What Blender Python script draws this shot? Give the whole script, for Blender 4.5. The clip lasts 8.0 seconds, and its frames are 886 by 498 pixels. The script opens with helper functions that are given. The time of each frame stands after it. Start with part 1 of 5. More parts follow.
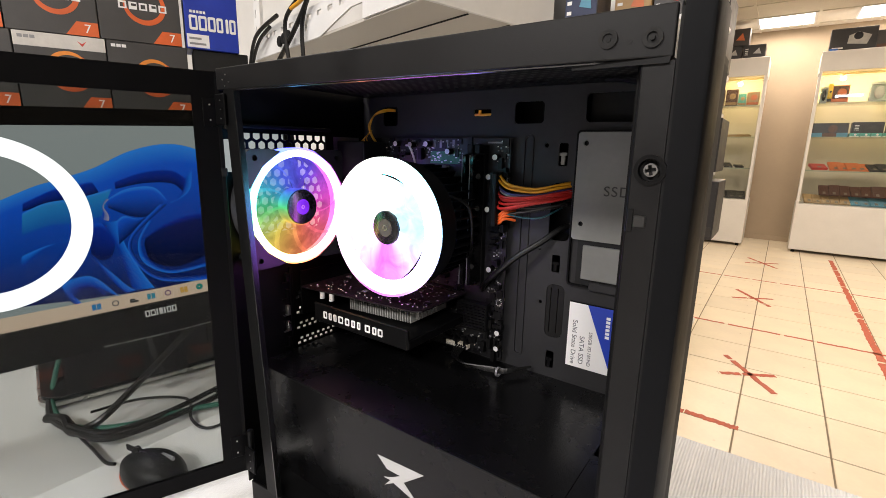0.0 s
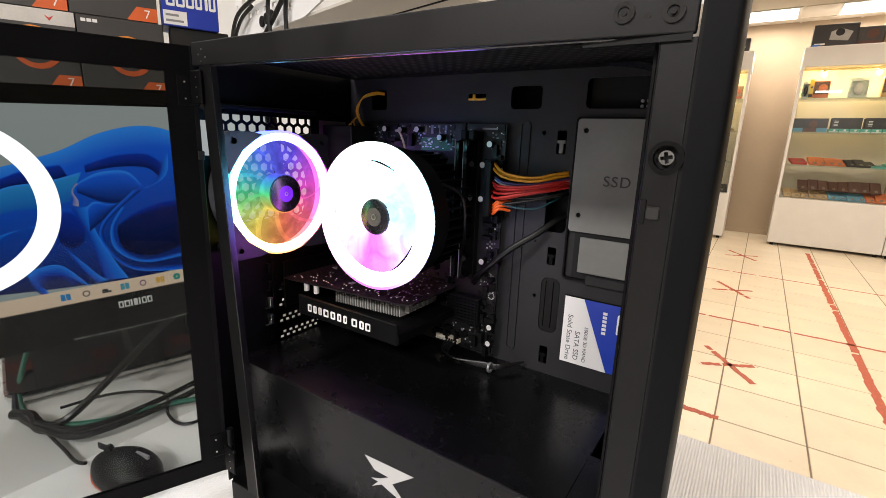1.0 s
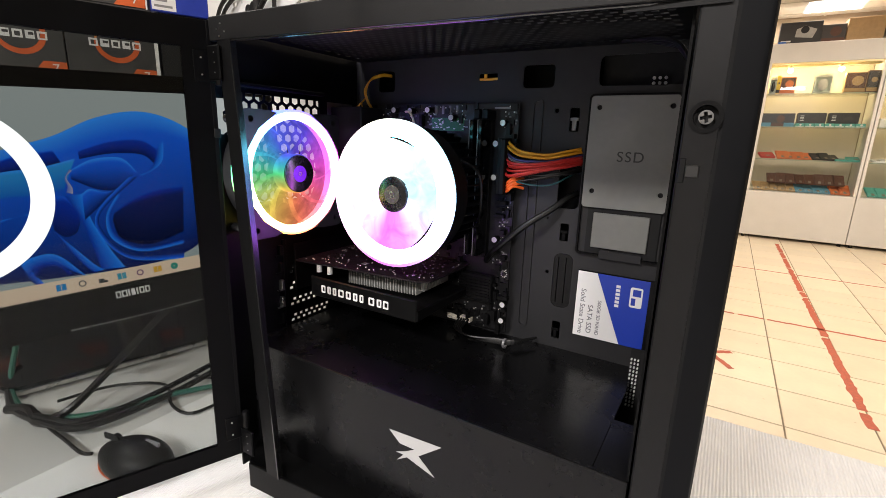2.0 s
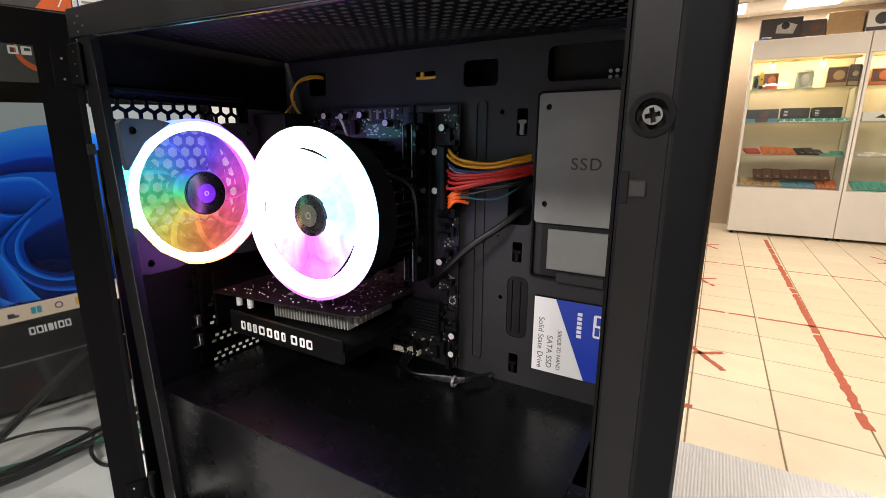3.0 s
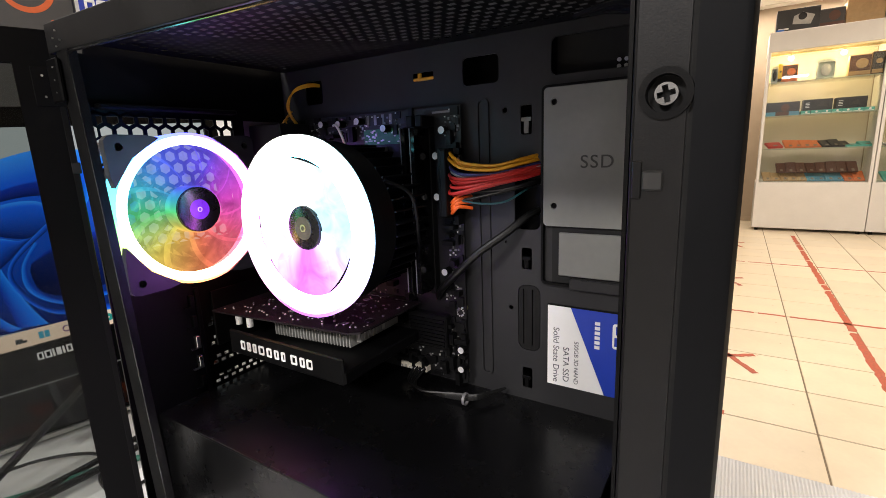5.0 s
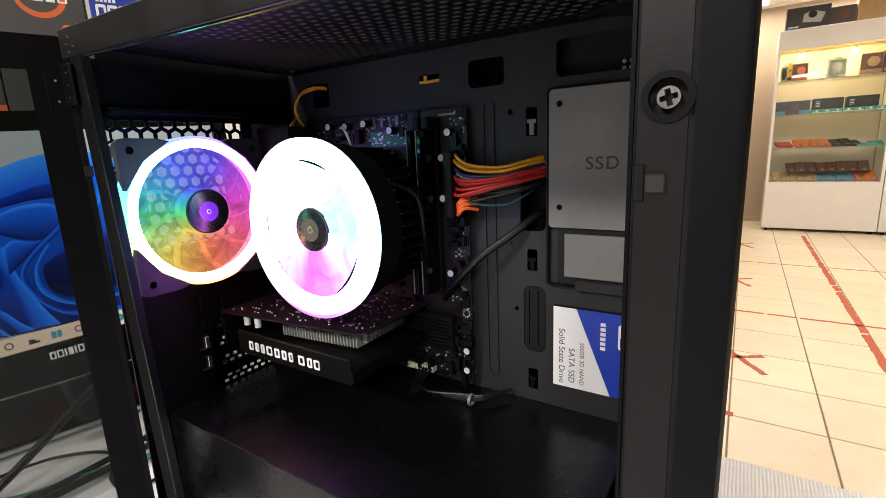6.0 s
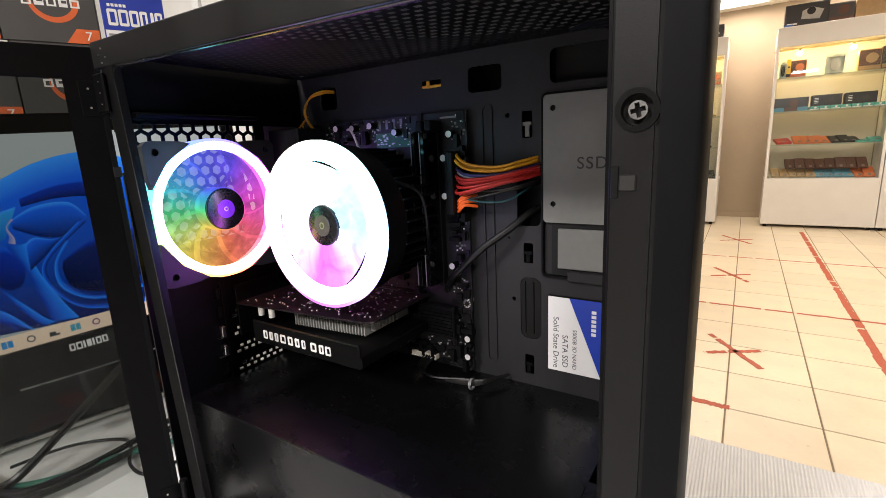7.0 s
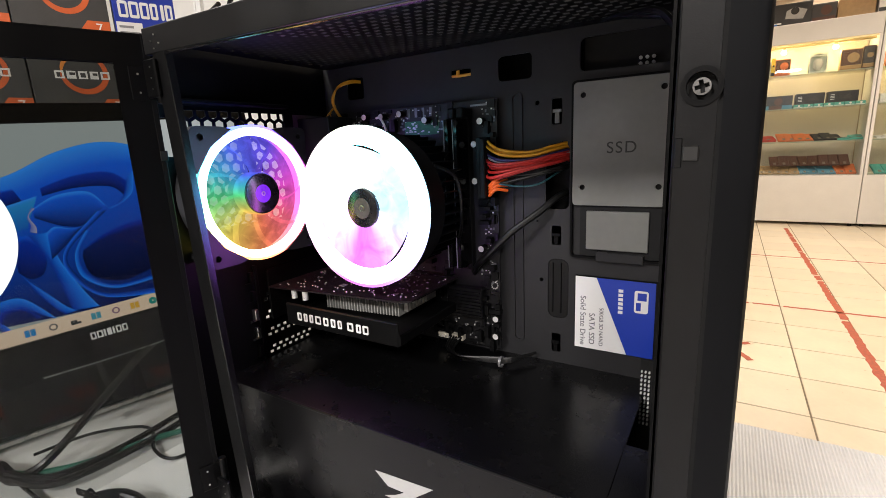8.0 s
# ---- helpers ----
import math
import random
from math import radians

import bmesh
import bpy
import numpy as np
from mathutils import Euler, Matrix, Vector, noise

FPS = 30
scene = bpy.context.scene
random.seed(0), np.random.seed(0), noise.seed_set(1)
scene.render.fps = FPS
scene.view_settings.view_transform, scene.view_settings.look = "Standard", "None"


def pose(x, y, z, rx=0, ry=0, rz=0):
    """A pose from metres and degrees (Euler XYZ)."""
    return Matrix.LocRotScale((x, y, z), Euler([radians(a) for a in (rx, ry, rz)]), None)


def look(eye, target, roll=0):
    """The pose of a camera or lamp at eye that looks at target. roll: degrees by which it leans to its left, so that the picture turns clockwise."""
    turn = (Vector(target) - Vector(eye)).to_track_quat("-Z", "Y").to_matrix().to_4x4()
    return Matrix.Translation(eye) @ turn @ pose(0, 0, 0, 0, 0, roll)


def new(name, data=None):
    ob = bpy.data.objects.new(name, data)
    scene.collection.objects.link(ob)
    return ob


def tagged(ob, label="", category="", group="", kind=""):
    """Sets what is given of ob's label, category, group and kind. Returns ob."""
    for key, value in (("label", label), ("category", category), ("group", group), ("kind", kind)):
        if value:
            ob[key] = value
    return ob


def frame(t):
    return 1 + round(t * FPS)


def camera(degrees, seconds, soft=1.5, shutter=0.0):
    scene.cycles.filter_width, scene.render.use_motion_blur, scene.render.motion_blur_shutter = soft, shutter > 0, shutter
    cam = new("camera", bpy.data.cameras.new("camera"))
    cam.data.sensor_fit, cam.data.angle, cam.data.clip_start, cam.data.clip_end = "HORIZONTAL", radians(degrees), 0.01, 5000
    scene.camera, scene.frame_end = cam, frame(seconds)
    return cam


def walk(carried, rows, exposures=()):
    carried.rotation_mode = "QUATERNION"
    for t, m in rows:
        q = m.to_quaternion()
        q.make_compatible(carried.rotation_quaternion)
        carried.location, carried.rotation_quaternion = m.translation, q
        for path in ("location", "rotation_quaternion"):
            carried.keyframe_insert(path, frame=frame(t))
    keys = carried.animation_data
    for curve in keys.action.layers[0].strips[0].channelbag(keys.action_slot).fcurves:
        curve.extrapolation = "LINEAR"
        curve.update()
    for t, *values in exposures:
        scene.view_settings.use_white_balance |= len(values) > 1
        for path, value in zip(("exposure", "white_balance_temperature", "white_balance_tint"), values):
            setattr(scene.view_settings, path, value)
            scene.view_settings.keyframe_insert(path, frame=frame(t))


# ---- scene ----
cam = camera(87.5, 8.0, soft=0.6)
PATH = [
    (0, (0.4599, -0.2889, 1.1515), (-0.1103, 0.5056, 0.9423), 1.15),
    (0.5, (0.4534, -0.2786, 1.1507), (-0.1030, 0.5230, 0.9320), 1.51),
    (1, (0.4420, -0.2751, 1.1479), (-0.0983, 0.5344, 0.9180), 2.08),
    (1.2, (0.4360, -0.2930, 1.1430), (-0.6350, 1.3300, 0.6750), 2.10),
    (2.3, (0.4140, -0.3040, 1.1270), (-0.5680, 1.3770, 0.6690), 1.60),
    (2.5, (0.4220, -0.2802, 1.1322), (-0.0659, 0.5630, 0.9064), 1.44),
    (3, (0.4254, -0.2174, 1.1324), (-0.0631, 0.6258, 0.9078), 0.30),
    (3.5, (0.4219, -0.1856, 1.1299), (-0.0730, 0.6549, 0.9094), -1.00),
    (4, (0.4199, -0.1863, 1.1291), (-0.0831, 0.6510, 0.9147), -1.74),
    (4.5, (0.4221, -0.1897, 1.1269), (-0.0914, 0.6426, 0.9180), -2.09),
    (6, (0.4251, -0.1925, 1.1283), (-0.1107, 0.6269, 0.9247), -2.51),
    (6.5, (0.4369, -0.2104, 1.1272), (-0.1001, 0.6079, 0.9224), -2.58),
    (7, (0.4389, -0.2171, 1.1312), (-0.0966, 0.6011, 0.9223), -2.70),
    (7.5, (0.4269, -0.2410, 1.1272), (-0.1011, 0.5815, 0.9155), -2.77),
    (8, (0.4145, -0.2552, 1.1222), (-0.0998, 0.5753, 0.9086), -2.64),
]
walk(cam, [(t, look(eye, target, roll)) for t, eye, target, roll in PATH])

# ---- world and light ----
world = bpy.data.worlds.new("world")
world.use_nodes = True
scene.world = world
world.node_tree.nodes["Background"].inputs[0].default_value = (0.9, 0.95, 1.0, 1)
world.node_tree.nodes["Background"].inputs[1].default_value = 0.025
scene.view_settings.exposure = 0.1


def area_lamp(x, y, z, sx, sy, watts, color):
    data = bpy.data.lights.new("ceiling_lamp", "AREA")
    data.shape, data.size, data.size_y, data.energy, data.color = "RECTANGLE", sx, sy, watts, color
    ob = new("ceiling_lamp", data)
    ob.location = (x, y, z)
    return ob


COOL, WARM = (1.0, 0.95, 0.92), (1.0, 0.835, 0.68)
# Pair at y -2.5 is unseen, added to light into the open case.
LAMPS = [(-1.4, -0.6, 25, COOL), (-0.35, -2.5, 105, COOL), (1.6, -2.5, 90, COOL), (0.25, 1.3, 14, COOL), (1.45, 2.9, 34, WARM), (0.25, 4.7, 34, WARM), (0.25, 7.1, 17, WARM), (1.2, 7.1, 17, WARM), (2.2, 5.0, 34, WARM)]
for lx, ly, watts, tone in LAMPS:
    area_lamp(lx, ly, 2.74, 0.55, 0.55, watts, tone)


def bulb_lamp(x, y, z, watts):
    data = bpy.data.lights.new("cabinet_lamp", "POINT")
    data.energy, data.color, data.shadow_soft_size = watts, (1.0, 0.72, 0.36), 0.03
    ob = new("cabinet_lamp", data)
    ob.location = (x, y, z)


for bx in (-0.12, 0.88, 1.36, 1.98, 2.5):
    bulb_lamp(bx, 6.98, 2.02, 7.5)

# ---- materials ----


def material(name, color, rough=0.5, metal=0.0, vary=0.12, scale=30.0, bump=0.0, bump_scale=400.0, emit=0.0, spec=0.5, island=0.0, coat=0.0):
    m = bpy.data.materials.new(name)
    m.use_nodes = True
    nt = m.node_tree
    b = nt.nodes["Principled BSDF"]
    b.inputs["Roughness"].default_value = rough
    b.inputs["Metallic"].default_value = metal
    b.inputs["Specular IOR Level"].default_value = spec
    b.inputs["Coat Weight"].default_value = coat
    tc = nt.nodes.new("ShaderNodeTexCoord")
    n1 = nt.nodes.new("ShaderNodeTexNoise")
    n1.inputs["Scale"].default_value, n1.inputs["Detail"].default_value = scale, 6
    n2 = nt.nodes.new("ShaderNodeTexNoise")
    n2.inputs["Scale"].default_value, n2.inputs["Detail"].default_value = scale * 9, 3
    nt.links.new(tc.outputs["Object"], n1.inputs["Vector"])
    nt.links.new(tc.outputs["Object"], n2.inputs["Vector"])
    add = nt.nodes.new("ShaderNodeMath")
    add.operation = "MULTIPLY_ADD"
    add.inputs[1].default_value = 0.35
    nt.links.new(n2.outputs[0], add.inputs[0])
    nt.links.new(n1.outputs[0], add.inputs[2])
    ramp = nt.nodes.new("ShaderNodeMapRange")
    ramp.inputs[1].default_value, ramp.inputs[2].default_value = 0.35, 1.0
    ramp.inputs[3].default_value, ramp.inputs[4].default_value = 1 - vary, 1 + vary
    nt.links.new(add.outputs[0], ramp.inputs[0])
    value = ramp.outputs[0]
    if island:
        info = nt.nodes.new("ShaderNodeObjectInfo")
        r2 = nt.nodes.new("ShaderNodeMapRange")
        r2.inputs[3].default_value, r2.inputs[4].default_value = 1 - island, 1 + island
        nt.links.new(info.outputs["Random"], r2.inputs[0])
        mul = nt.nodes.new("ShaderNodeMath")
        mul.operation = "MULTIPLY"
        nt.links.new(value, mul.inputs[0])
        nt.links.new(r2.outputs[0], mul.inputs[1])
        value = mul.outputs[0]
    mix = nt.nodes.new("ShaderNodeVectorMath")
    mix.operation = "SCALE"
    mix.inputs[0].default_value = color
    nt.links.new(value, mix.inputs["Scale"])
    nt.links.new(mix.outputs[0], b.inputs["Base Color"])
    rr = nt.nodes.new("ShaderNodeMapRange")
    rr.inputs[1].default_value, rr.inputs[2].default_value = 0.3, 1.0
    rr.inputs[3].default_value, rr.inputs[4].default_value = max(rough - 0.08, 0.02), min(rough + 0.1, 1)
    nt.links.new(add.outputs[0], rr.inputs[0])
    nt.links.new(rr.outputs[0], b.inputs["Roughness"])
    if bump:
        n3 = nt.nodes.new("ShaderNodeTexNoise")
        n3.inputs["Scale"].default_value, n3.inputs["Detail"].default_value = bump_scale, 3
        nt.links.new(tc.outputs["Object"], n3.inputs["Vector"])
        bp = nt.nodes.new("ShaderNodeBump")
        bp.inputs["Strength"].default_value, bp.inputs["Distance"].default_value = bump, 0.001
        nt.links.new(n3.outputs[0], bp.inputs["Height"])
        nt.links.new(bp.outputs[0], b.inputs["Normal"])
    if emit:
        b.inputs["Emission Color"].default_value = (*color, 1)
        b.inputs["Emission Strength"].default_value = emit
    return m


def glass_material(name, tint, rough=0.0, ior=1.5):
    m = bpy.data.materials.new(name)
    m.use_nodes = True
    nt = m.node_tree
    nt.nodes.remove(nt.nodes["Principled BSDF"])
    tr = nt.nodes.new("ShaderNodeBsdfTransparent")
    tr.inputs[0].default_value = (*tint, 1)
    gl = nt.nodes.new("ShaderNodeBsdfGlossy")
    gl.inputs["Roughness"].default_value = rough
    fr = nt.nodes.new("ShaderNodeFresnel")
    fr.inputs[0].default_value = ior
    mx = nt.nodes.new("ShaderNodeMixShader")
    nt.links.new(fr.outputs[0], mx.inputs[0])
    nt.links.new(tr.outputs[0], mx.inputs[1])
    nt.links.new(gl.outputs[0], mx.inputs[2])
    nt.links.new(mx.outputs[0], nt.nodes["Material Output"].inputs[0])
    return m


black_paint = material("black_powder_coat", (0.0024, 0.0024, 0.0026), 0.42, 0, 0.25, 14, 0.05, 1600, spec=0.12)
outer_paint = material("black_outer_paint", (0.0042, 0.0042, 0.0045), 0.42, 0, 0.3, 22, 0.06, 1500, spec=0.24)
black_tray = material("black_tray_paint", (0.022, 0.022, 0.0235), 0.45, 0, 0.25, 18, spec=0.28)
black_plastic = material("black_plastic", (0.003, 0.003, 0.0032), 0.42, 0, 0.2, 40, 0.05, 900, spec=0.2)
gloss_black = material("gloss_black_plastic", (0.003, 0.003, 0.0033), 0.10, 0, 0.1, 20, spec=0.16)
front_gloss = material("front_panel_black", (0.003, 0.0033, 0.0042), 0.5, 0, 0.2, 20, spec=0.1)
rubber = material("black_rubber", (0.006, 0.006, 0.006), 0.55, 0, 0.2, 60, spec=0.25)
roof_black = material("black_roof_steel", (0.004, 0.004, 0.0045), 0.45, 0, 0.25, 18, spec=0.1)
dark_void = material("dark_inside", (0.004, 0.004, 0.004), 0.8, 0, 0.1, 20)
steel = material("bright_steel", (0.62, 0.62, 0.60), 0.28, 1.0, 0.1, 60)
alu = material("aluminium_fins", (0.42, 0.42, 0.40), 0.4, 0.25, 0.15, 80)
white_paint = material("white_paint", (0.78, 0.77, 0.75), 0.5, 0, 0.04, 8, 0.1, 300)
white_metal = material("white_powder_coat", (0.74, 0.74, 0.73), 0.42, 0, 0.05, 12, 0.1, 500)
unseen_wall_dark = material("unseen_dark_wall", (0.16, 0.15, 0.15), 0.8, 0, 0.2, 2, 0.3, 160)
zinc = material("dull_zinc", (0.20, 0.20, 0.195), 0.35, 1.0, 0.15, 60)
wall_paint = material("wall_plaster", (0.43, 0.345, 0.25), 0.75, 0, 0.06, 3, 0.3, 160)
ceiling_paint = material("ceiling_panel", (0.72, 0.68, 0.60), 0.85, 0, 0.06, 6, 0.4, 220)
tile_cream = material("cream_ceramic_tile", (0.74, 0.65, 0.50), 0.3, 0, 0.09, 5, 0.05, 200, island=0.05)
grout = material("dark_grout", (0.24, 0.19, 0.13), 0.9, 0, 0.3, 40)
red_tape = material("red_floor_tape", (0.44, 0.085, 0.04), 0.6, 0, 0.4, 60, 0.3, 300)
mat_white = material("ribbed_white_mat", (0.76, 0.76, 0.76), 0.75, 0, 0.06, 12, 0.2, 500)
desk_white = material("grey_white_laminate", (0.60, 0.60, 0.59), 0.35, 0, 0.05, 9, 0.05, 300)
white_ink = material("white_print", (0.80, 0.80, 0.80), 0.5, 0, 0.08, 60)
pale_print = material("pale_grey_print", (0.42, 0.42, 0.42), 0.5, 0, 0.08, 60)
grey_ink = material("grey_print", (0.25, 0.25, 0.26), 0.5, 0, 0.1, 60)
door_glass = glass_material("smoked_tempered_glass", (0.68, 0.70, 0.69), ior=1.2)
filter_mesh = glass_material("fine_filter_mesh", (0.34, 0.34, 0.36), 0.6, 1.1)
clear_glass = glass_material("clear_cabinet_glass", (0.93, 0.95, 0.93))

# ---- geometry helpers ----
DM = Matrix.Translation((0, 0, 0.05)) @ Matrix.Scale(0.1, 4)   # decimetres above the desk frame, to metres
IDENT = Matrix.Identity(4)


def thing(name, loc, label, category, group="", kind=""):
    ob = new(name)
    ob.location = loc
    ob.empty_display_size = 0.02
    return tagged(ob, label, category, group, kind)


def mesh_of(bm, name, mat, m=DM, smooth=False):
    bmesh.ops.transform(bm, matrix=m, verts=bm.verts)
    bmesh.ops.recalc_face_normals(bm, faces=bm.faces)
    me = bpy.data.meshes.new(name)
    bm.to_mesh(me)
    bm.free()
    me.materials.append(mat)
    if smooth:
        me.shade_smooth()
        me.set_sharp_from_angle(angle=radians(35))
    return me


def world_of(ob):
    m = ob.matrix_basis.copy()
    return world_of(ob.parent) @ ob.matrix_parent_inverse @ m if ob.parent else m


def part(name, bm, mat, parent, label="", m=DM, smooth=False):
    ob = new(name, mesh_of(bm, name, mat, m, smooth))
    if parent is not None:
        ob.parent = parent
        ob.matrix_parent_inverse = world_of(parent).inverted()
    return tagged(ob, label)


def solo(name, bm, mat, label, category, group="", kind="", m=DM, smooth=False):
    return tagged(new(name, mesh_of(bm, name, mat, m, smooth)), label, category, group, kind)


def join(*bms):
    out = bmesh.new()
    for b in bms:
        me = bpy.data.meshes.new("tmp")
        b.to_mesh(me)
        b.free()
        out.from_mesh(me)
        bpy.data.meshes.remove(me)
    return out


def box(x0, y0, z0, x1, y1, z1, bev=0.0, seg=1):
    bm = bmesh.new()
    bmesh.ops.create_cube(bm, size=1)
    bmesh.ops.transform(bm, matrix=Matrix.Translation(((x0 + x1) / 2, (y0 + y1) / 2, (z0 + z1) / 2)) @ Matrix.Diagonal((abs(x1 - x0), abs(y1 - y0), abs(z1 - z0), 1)), verts=bm.verts)
    if bev:
        bmesh.ops.bevel(bm, geom=bm.edges[:], offset=bev, segments=seg, affect="EDGES", profile=0.5)
    return bm


def slanted(a, b, thick):
    """A bar from end a to end b, each (x, y, low z, high z), of the given depth along y."""
    bm = bmesh.new()
    ends = [[bm.verts.new((x, y + dy, z)) for dy, z in ((0, z0), (thick, z0), (thick, z1), (0, z1))] for x, y, z0, z1 in (a, b)]
    for k in range(4):
        bm.faces.new((ends[0][k], ends[0][(k + 1) % 4], ends[1][(k + 1) % 4], ends[1][k]))
    bm.faces.new(ends[0])
    bm.faces.new(ends[1])
    bmesh.ops.bevel(bm, geom=bm.edges[:], offset=0.008, segments=2, affect="EDGES", profile=0.5)
    return bm


def cyl(p0, p1, r, seg=16, r2=None, bev=0.0):
    p0, p1 = Vector(p0), Vector(p1)
    bm = bmesh.new()
    bmesh.ops.create_cone(bm, cap_ends=True, segments=seg, radius1=r, radius2=r if r2 is None else r2, depth=(p1 - p0).length)
    if bev:
        es = [e for e in bm.edges if abs(e.verts[0].co.z - e.verts[1].co.z) < 1e-6]
        bmesh.ops.bevel(bm, geom=es, offset=bev, segments=2, affect="EDGES", profile=0.5)
    q = (p1 - p0).to_track_quat("Z", "Y").to_matrix().to_4x4()
    bmesh.ops.transform(bm, matrix=Matrix.Translation((p0 + p1) / 2) @ q, verts=bm.verts)
    return bm


def smooth_line(pts, n=6):
    pts = [Vector(p) for p in pts]
    out = []
    for i in range(len(pts) - 1):
        a, b, c, d = pts[max(i - 1, 0)], pts[i], pts[i + 1], pts[min(i + 2, len(pts) - 1)]
        for k in range(n):
            t = k / n
            out.append(0.5 * (2 * b + (c - a) * t + (2 * a - 5 * b + 4 * c - d) * t * t + (3 * b - a - 3 * c + d) * t ** 3))
    return out + [pts[-1]]


def tube(pts, r, seg=8, n=6, flat=1.0):
    line = smooth_line(pts, n)
    bm = bmesh.new()
    rings = []
    side = None
    for i, p in enumerate(line):
        d = (line[min(i + 1, len(line) - 1)] - line[max(i - 1, 0)]).normalized()
        if side is None:
            side = d.orthogonal().normalized()
        side = (side - d * side.dot(d)).normalized()
        up = d.cross(side)
        rings.append([bm.verts.new(p + r * (math.cos(2 * math.pi * k / seg) * side + flat * math.sin(2 * math.pi * k / seg) * up)) for k in range(seg)])
    for a, b in zip(rings, rings[1:]):
        for k in range(seg):
            bm.faces.new((a[k], a[(k + 1) % seg], b[(k + 1) % seg], b[k]))
    bm.faces.new(rings[0])
    bm.faces.new(rings[-1])
    return bm


def rrect(x0, y0, x1, y1, r=0.0, n=4):
    if not r:
        return [(x0, y0), (x1, y0), (x1, y1), (x0, y1)]
    out = []
    for cx, cy, a in ((x1 - r, y0 + r, -90), (x1 - r, y1 - r, 0), (x0 + r, y1 - r, 90), (x0 + r, y0 + r, 180)):
        out += [(cx + r * math.cos(radians(a + 90 * k / n)), cy + r * math.sin(radians(a + 90 * k / n))) for k in range(n + 1)]
    return out


def ngon(cx, cy, r, n, rot=0.0):
    return [(cx + r * math.cos(radians(rot) + 2 * math.pi * k / n), cy + r * math.sin(radians(rot) + 2 * math.pi * k / n)) for k in range(n)]


def to3(a, b, axis, v):
    return {"x": (v, a, b), "y": (a, v, b), "z": (a, b, v)}[axis]


def plate(outer, holes, axis, v0, v1):
    """A flat sheet with openings, from v0 to v1 along the axis."""
    bm = bmesh.new()
    for loop in (outer, *holes):
        vs = [bm.verts.new(to3(a, b, axis, v0)) for a, b in loop]
        for i in range(len(vs)):
            bm.edges.new((vs[i], vs[(i + 1) % len(vs)]))
    bmesh.ops.triangle_fill(bm, use_beauty=True, use_dissolve=False, edges=bm.edges[:])
    ext = bmesh.ops.extrude_face_region(bm, geom=bm.faces[:])
    move = Vector(to3(0, 0, axis, v1 - v0))
    bmesh.ops.translate(bm, vec=move, verts=[g for g in ext["geom"] if isinstance(g, bmesh.types.BMVert)])
    return bm


def annulus(c, axis, r0, r1, v0, v1, seg=64):
    bm = bmesh.new()
    rows = []
    for k in range(seg):
        a = 2 * math.pi * k / seg
        ca, sa = math.cos(a), math.sin(a)
        rows.append([bm.verts.new(to3(c[0] + r * ca, c[1] + r * sa, axis, v)) for r, v in ((r0, v0), (r1, v0), (r1, v1), (r0, v1))])
    for k in range(seg):
        p, q = rows[k], rows[(k + 1) % seg]
        for j in range(4):
            bm.faces.new((p[j], p[(j + 1) % 4], q[(j + 1) % 4], q[j]))
    return bm


def writing(name, text, size, m, mat, parent, label="", thick=0.0005, align="CENTER", spacing=1.0):
    cu = bpy.data.curves.new(name, "FONT")
    cu.body, cu.size, cu.extrude, cu.align_x, cu.align_y, cu.space_character = text, size, thick, align, "CENTER", spacing
    tmp = bpy.data.objects.new("tmp", cu)
    scene.collection.objects.link(tmp)
    me = bpy.data.meshes.new_from_object(tmp.evaluated_get(bpy.context.evaluated_depsgraph_get()))
    bpy.data.objects.remove(tmp)
    bm = bmesh.new()
    bm.from_mesh(me)
    bpy.data.meshes.remove(me)
    return part(name, bm, mat, parent, label, m)

# ---- room ----
floor = thing("floor", (0, 2, 0), "cream ceramic tiled shop floor with dark joints", "floor", kind="structure")
part("bed", box(-3.0, -3.2, -0.08, 5.0, 8.0, -0.003), grout, floor, "dark grout bed", m=IDENT)
ceiling_z = 2.78
solo("wall_back", box(-3.0, 7.62, 0, 5.0, 7.74, ceiling_z), wall_paint, "beige painted plaster back wall of the shop", "wall", kind="structure", m=IDENT)
# Added walls out of view, kept dark so black parts reflect little.
solo("wall_front", box(-3.0, -3.2, 0, 5.0, -3.08, ceiling_z), unseen_wall_dark, "unseen dark grey wall added to close the shop", "wall", kind="structure", m=IDENT)
solo("wall_east", box(4.88, -3.08, 0, 5.0, 7.62, ceiling_z), unseen_wall_dark, "unseen dark grey side wall added to the shop", "wall", kind="structure", m=IDENT)
solo("wall_west", box(-3.0, -3.08, 0, -2.88, 7.62, ceiling_z), unseen_wall_dark, "unseen dark grey side wall added to the shop", "wall", kind="structure", m=IDENT)
solo("wall_partition", box(-2.88, 1.02, 0, 0.30, 1.10, ceiling_z), white_paint, "white partition wall behind the sales desk", "wall", kind="structure", m=IDENT)
solo("baseboard", box(-2.88, 7.60, 0, 4.88, 7.62, 0.06, 0.003), wall_paint, "beige skirting along the back wall", "baseboard", kind="structure", m=IDENT)

# suspended ceiling: panels and bars in one mesh
bars = [box(-3.0, -3.2, ceiling_z, 5.0, 7.74, ceiling_z + 0.05)]
for k in range(-5, 9):
    bars.append(box(k * 0.6 - 0.03 - 0.012, -3.08, ceiling_z - 0.008, k * 0.6 - 0.03 + 0.012, 7.62, ceiling_z))
for k in range(-5, 13):
    bars.append(box(-2.88, k * 0.6 + 0.22 - 0.012, ceiling_z - 0.0085, 4.88, k * 0.6 + 0.22 + 0.012, ceiling_z))
solo("ceiling", join(*bars), ceiling_paint, "cream suspended ceiling with square panels", "ceiling", kind="structure", m=IDENT)

panel_glow = material("light_diffuser", (1.0, 0.97, 0.92), 0.6, 0, 0.02, 5, emit=3.0)
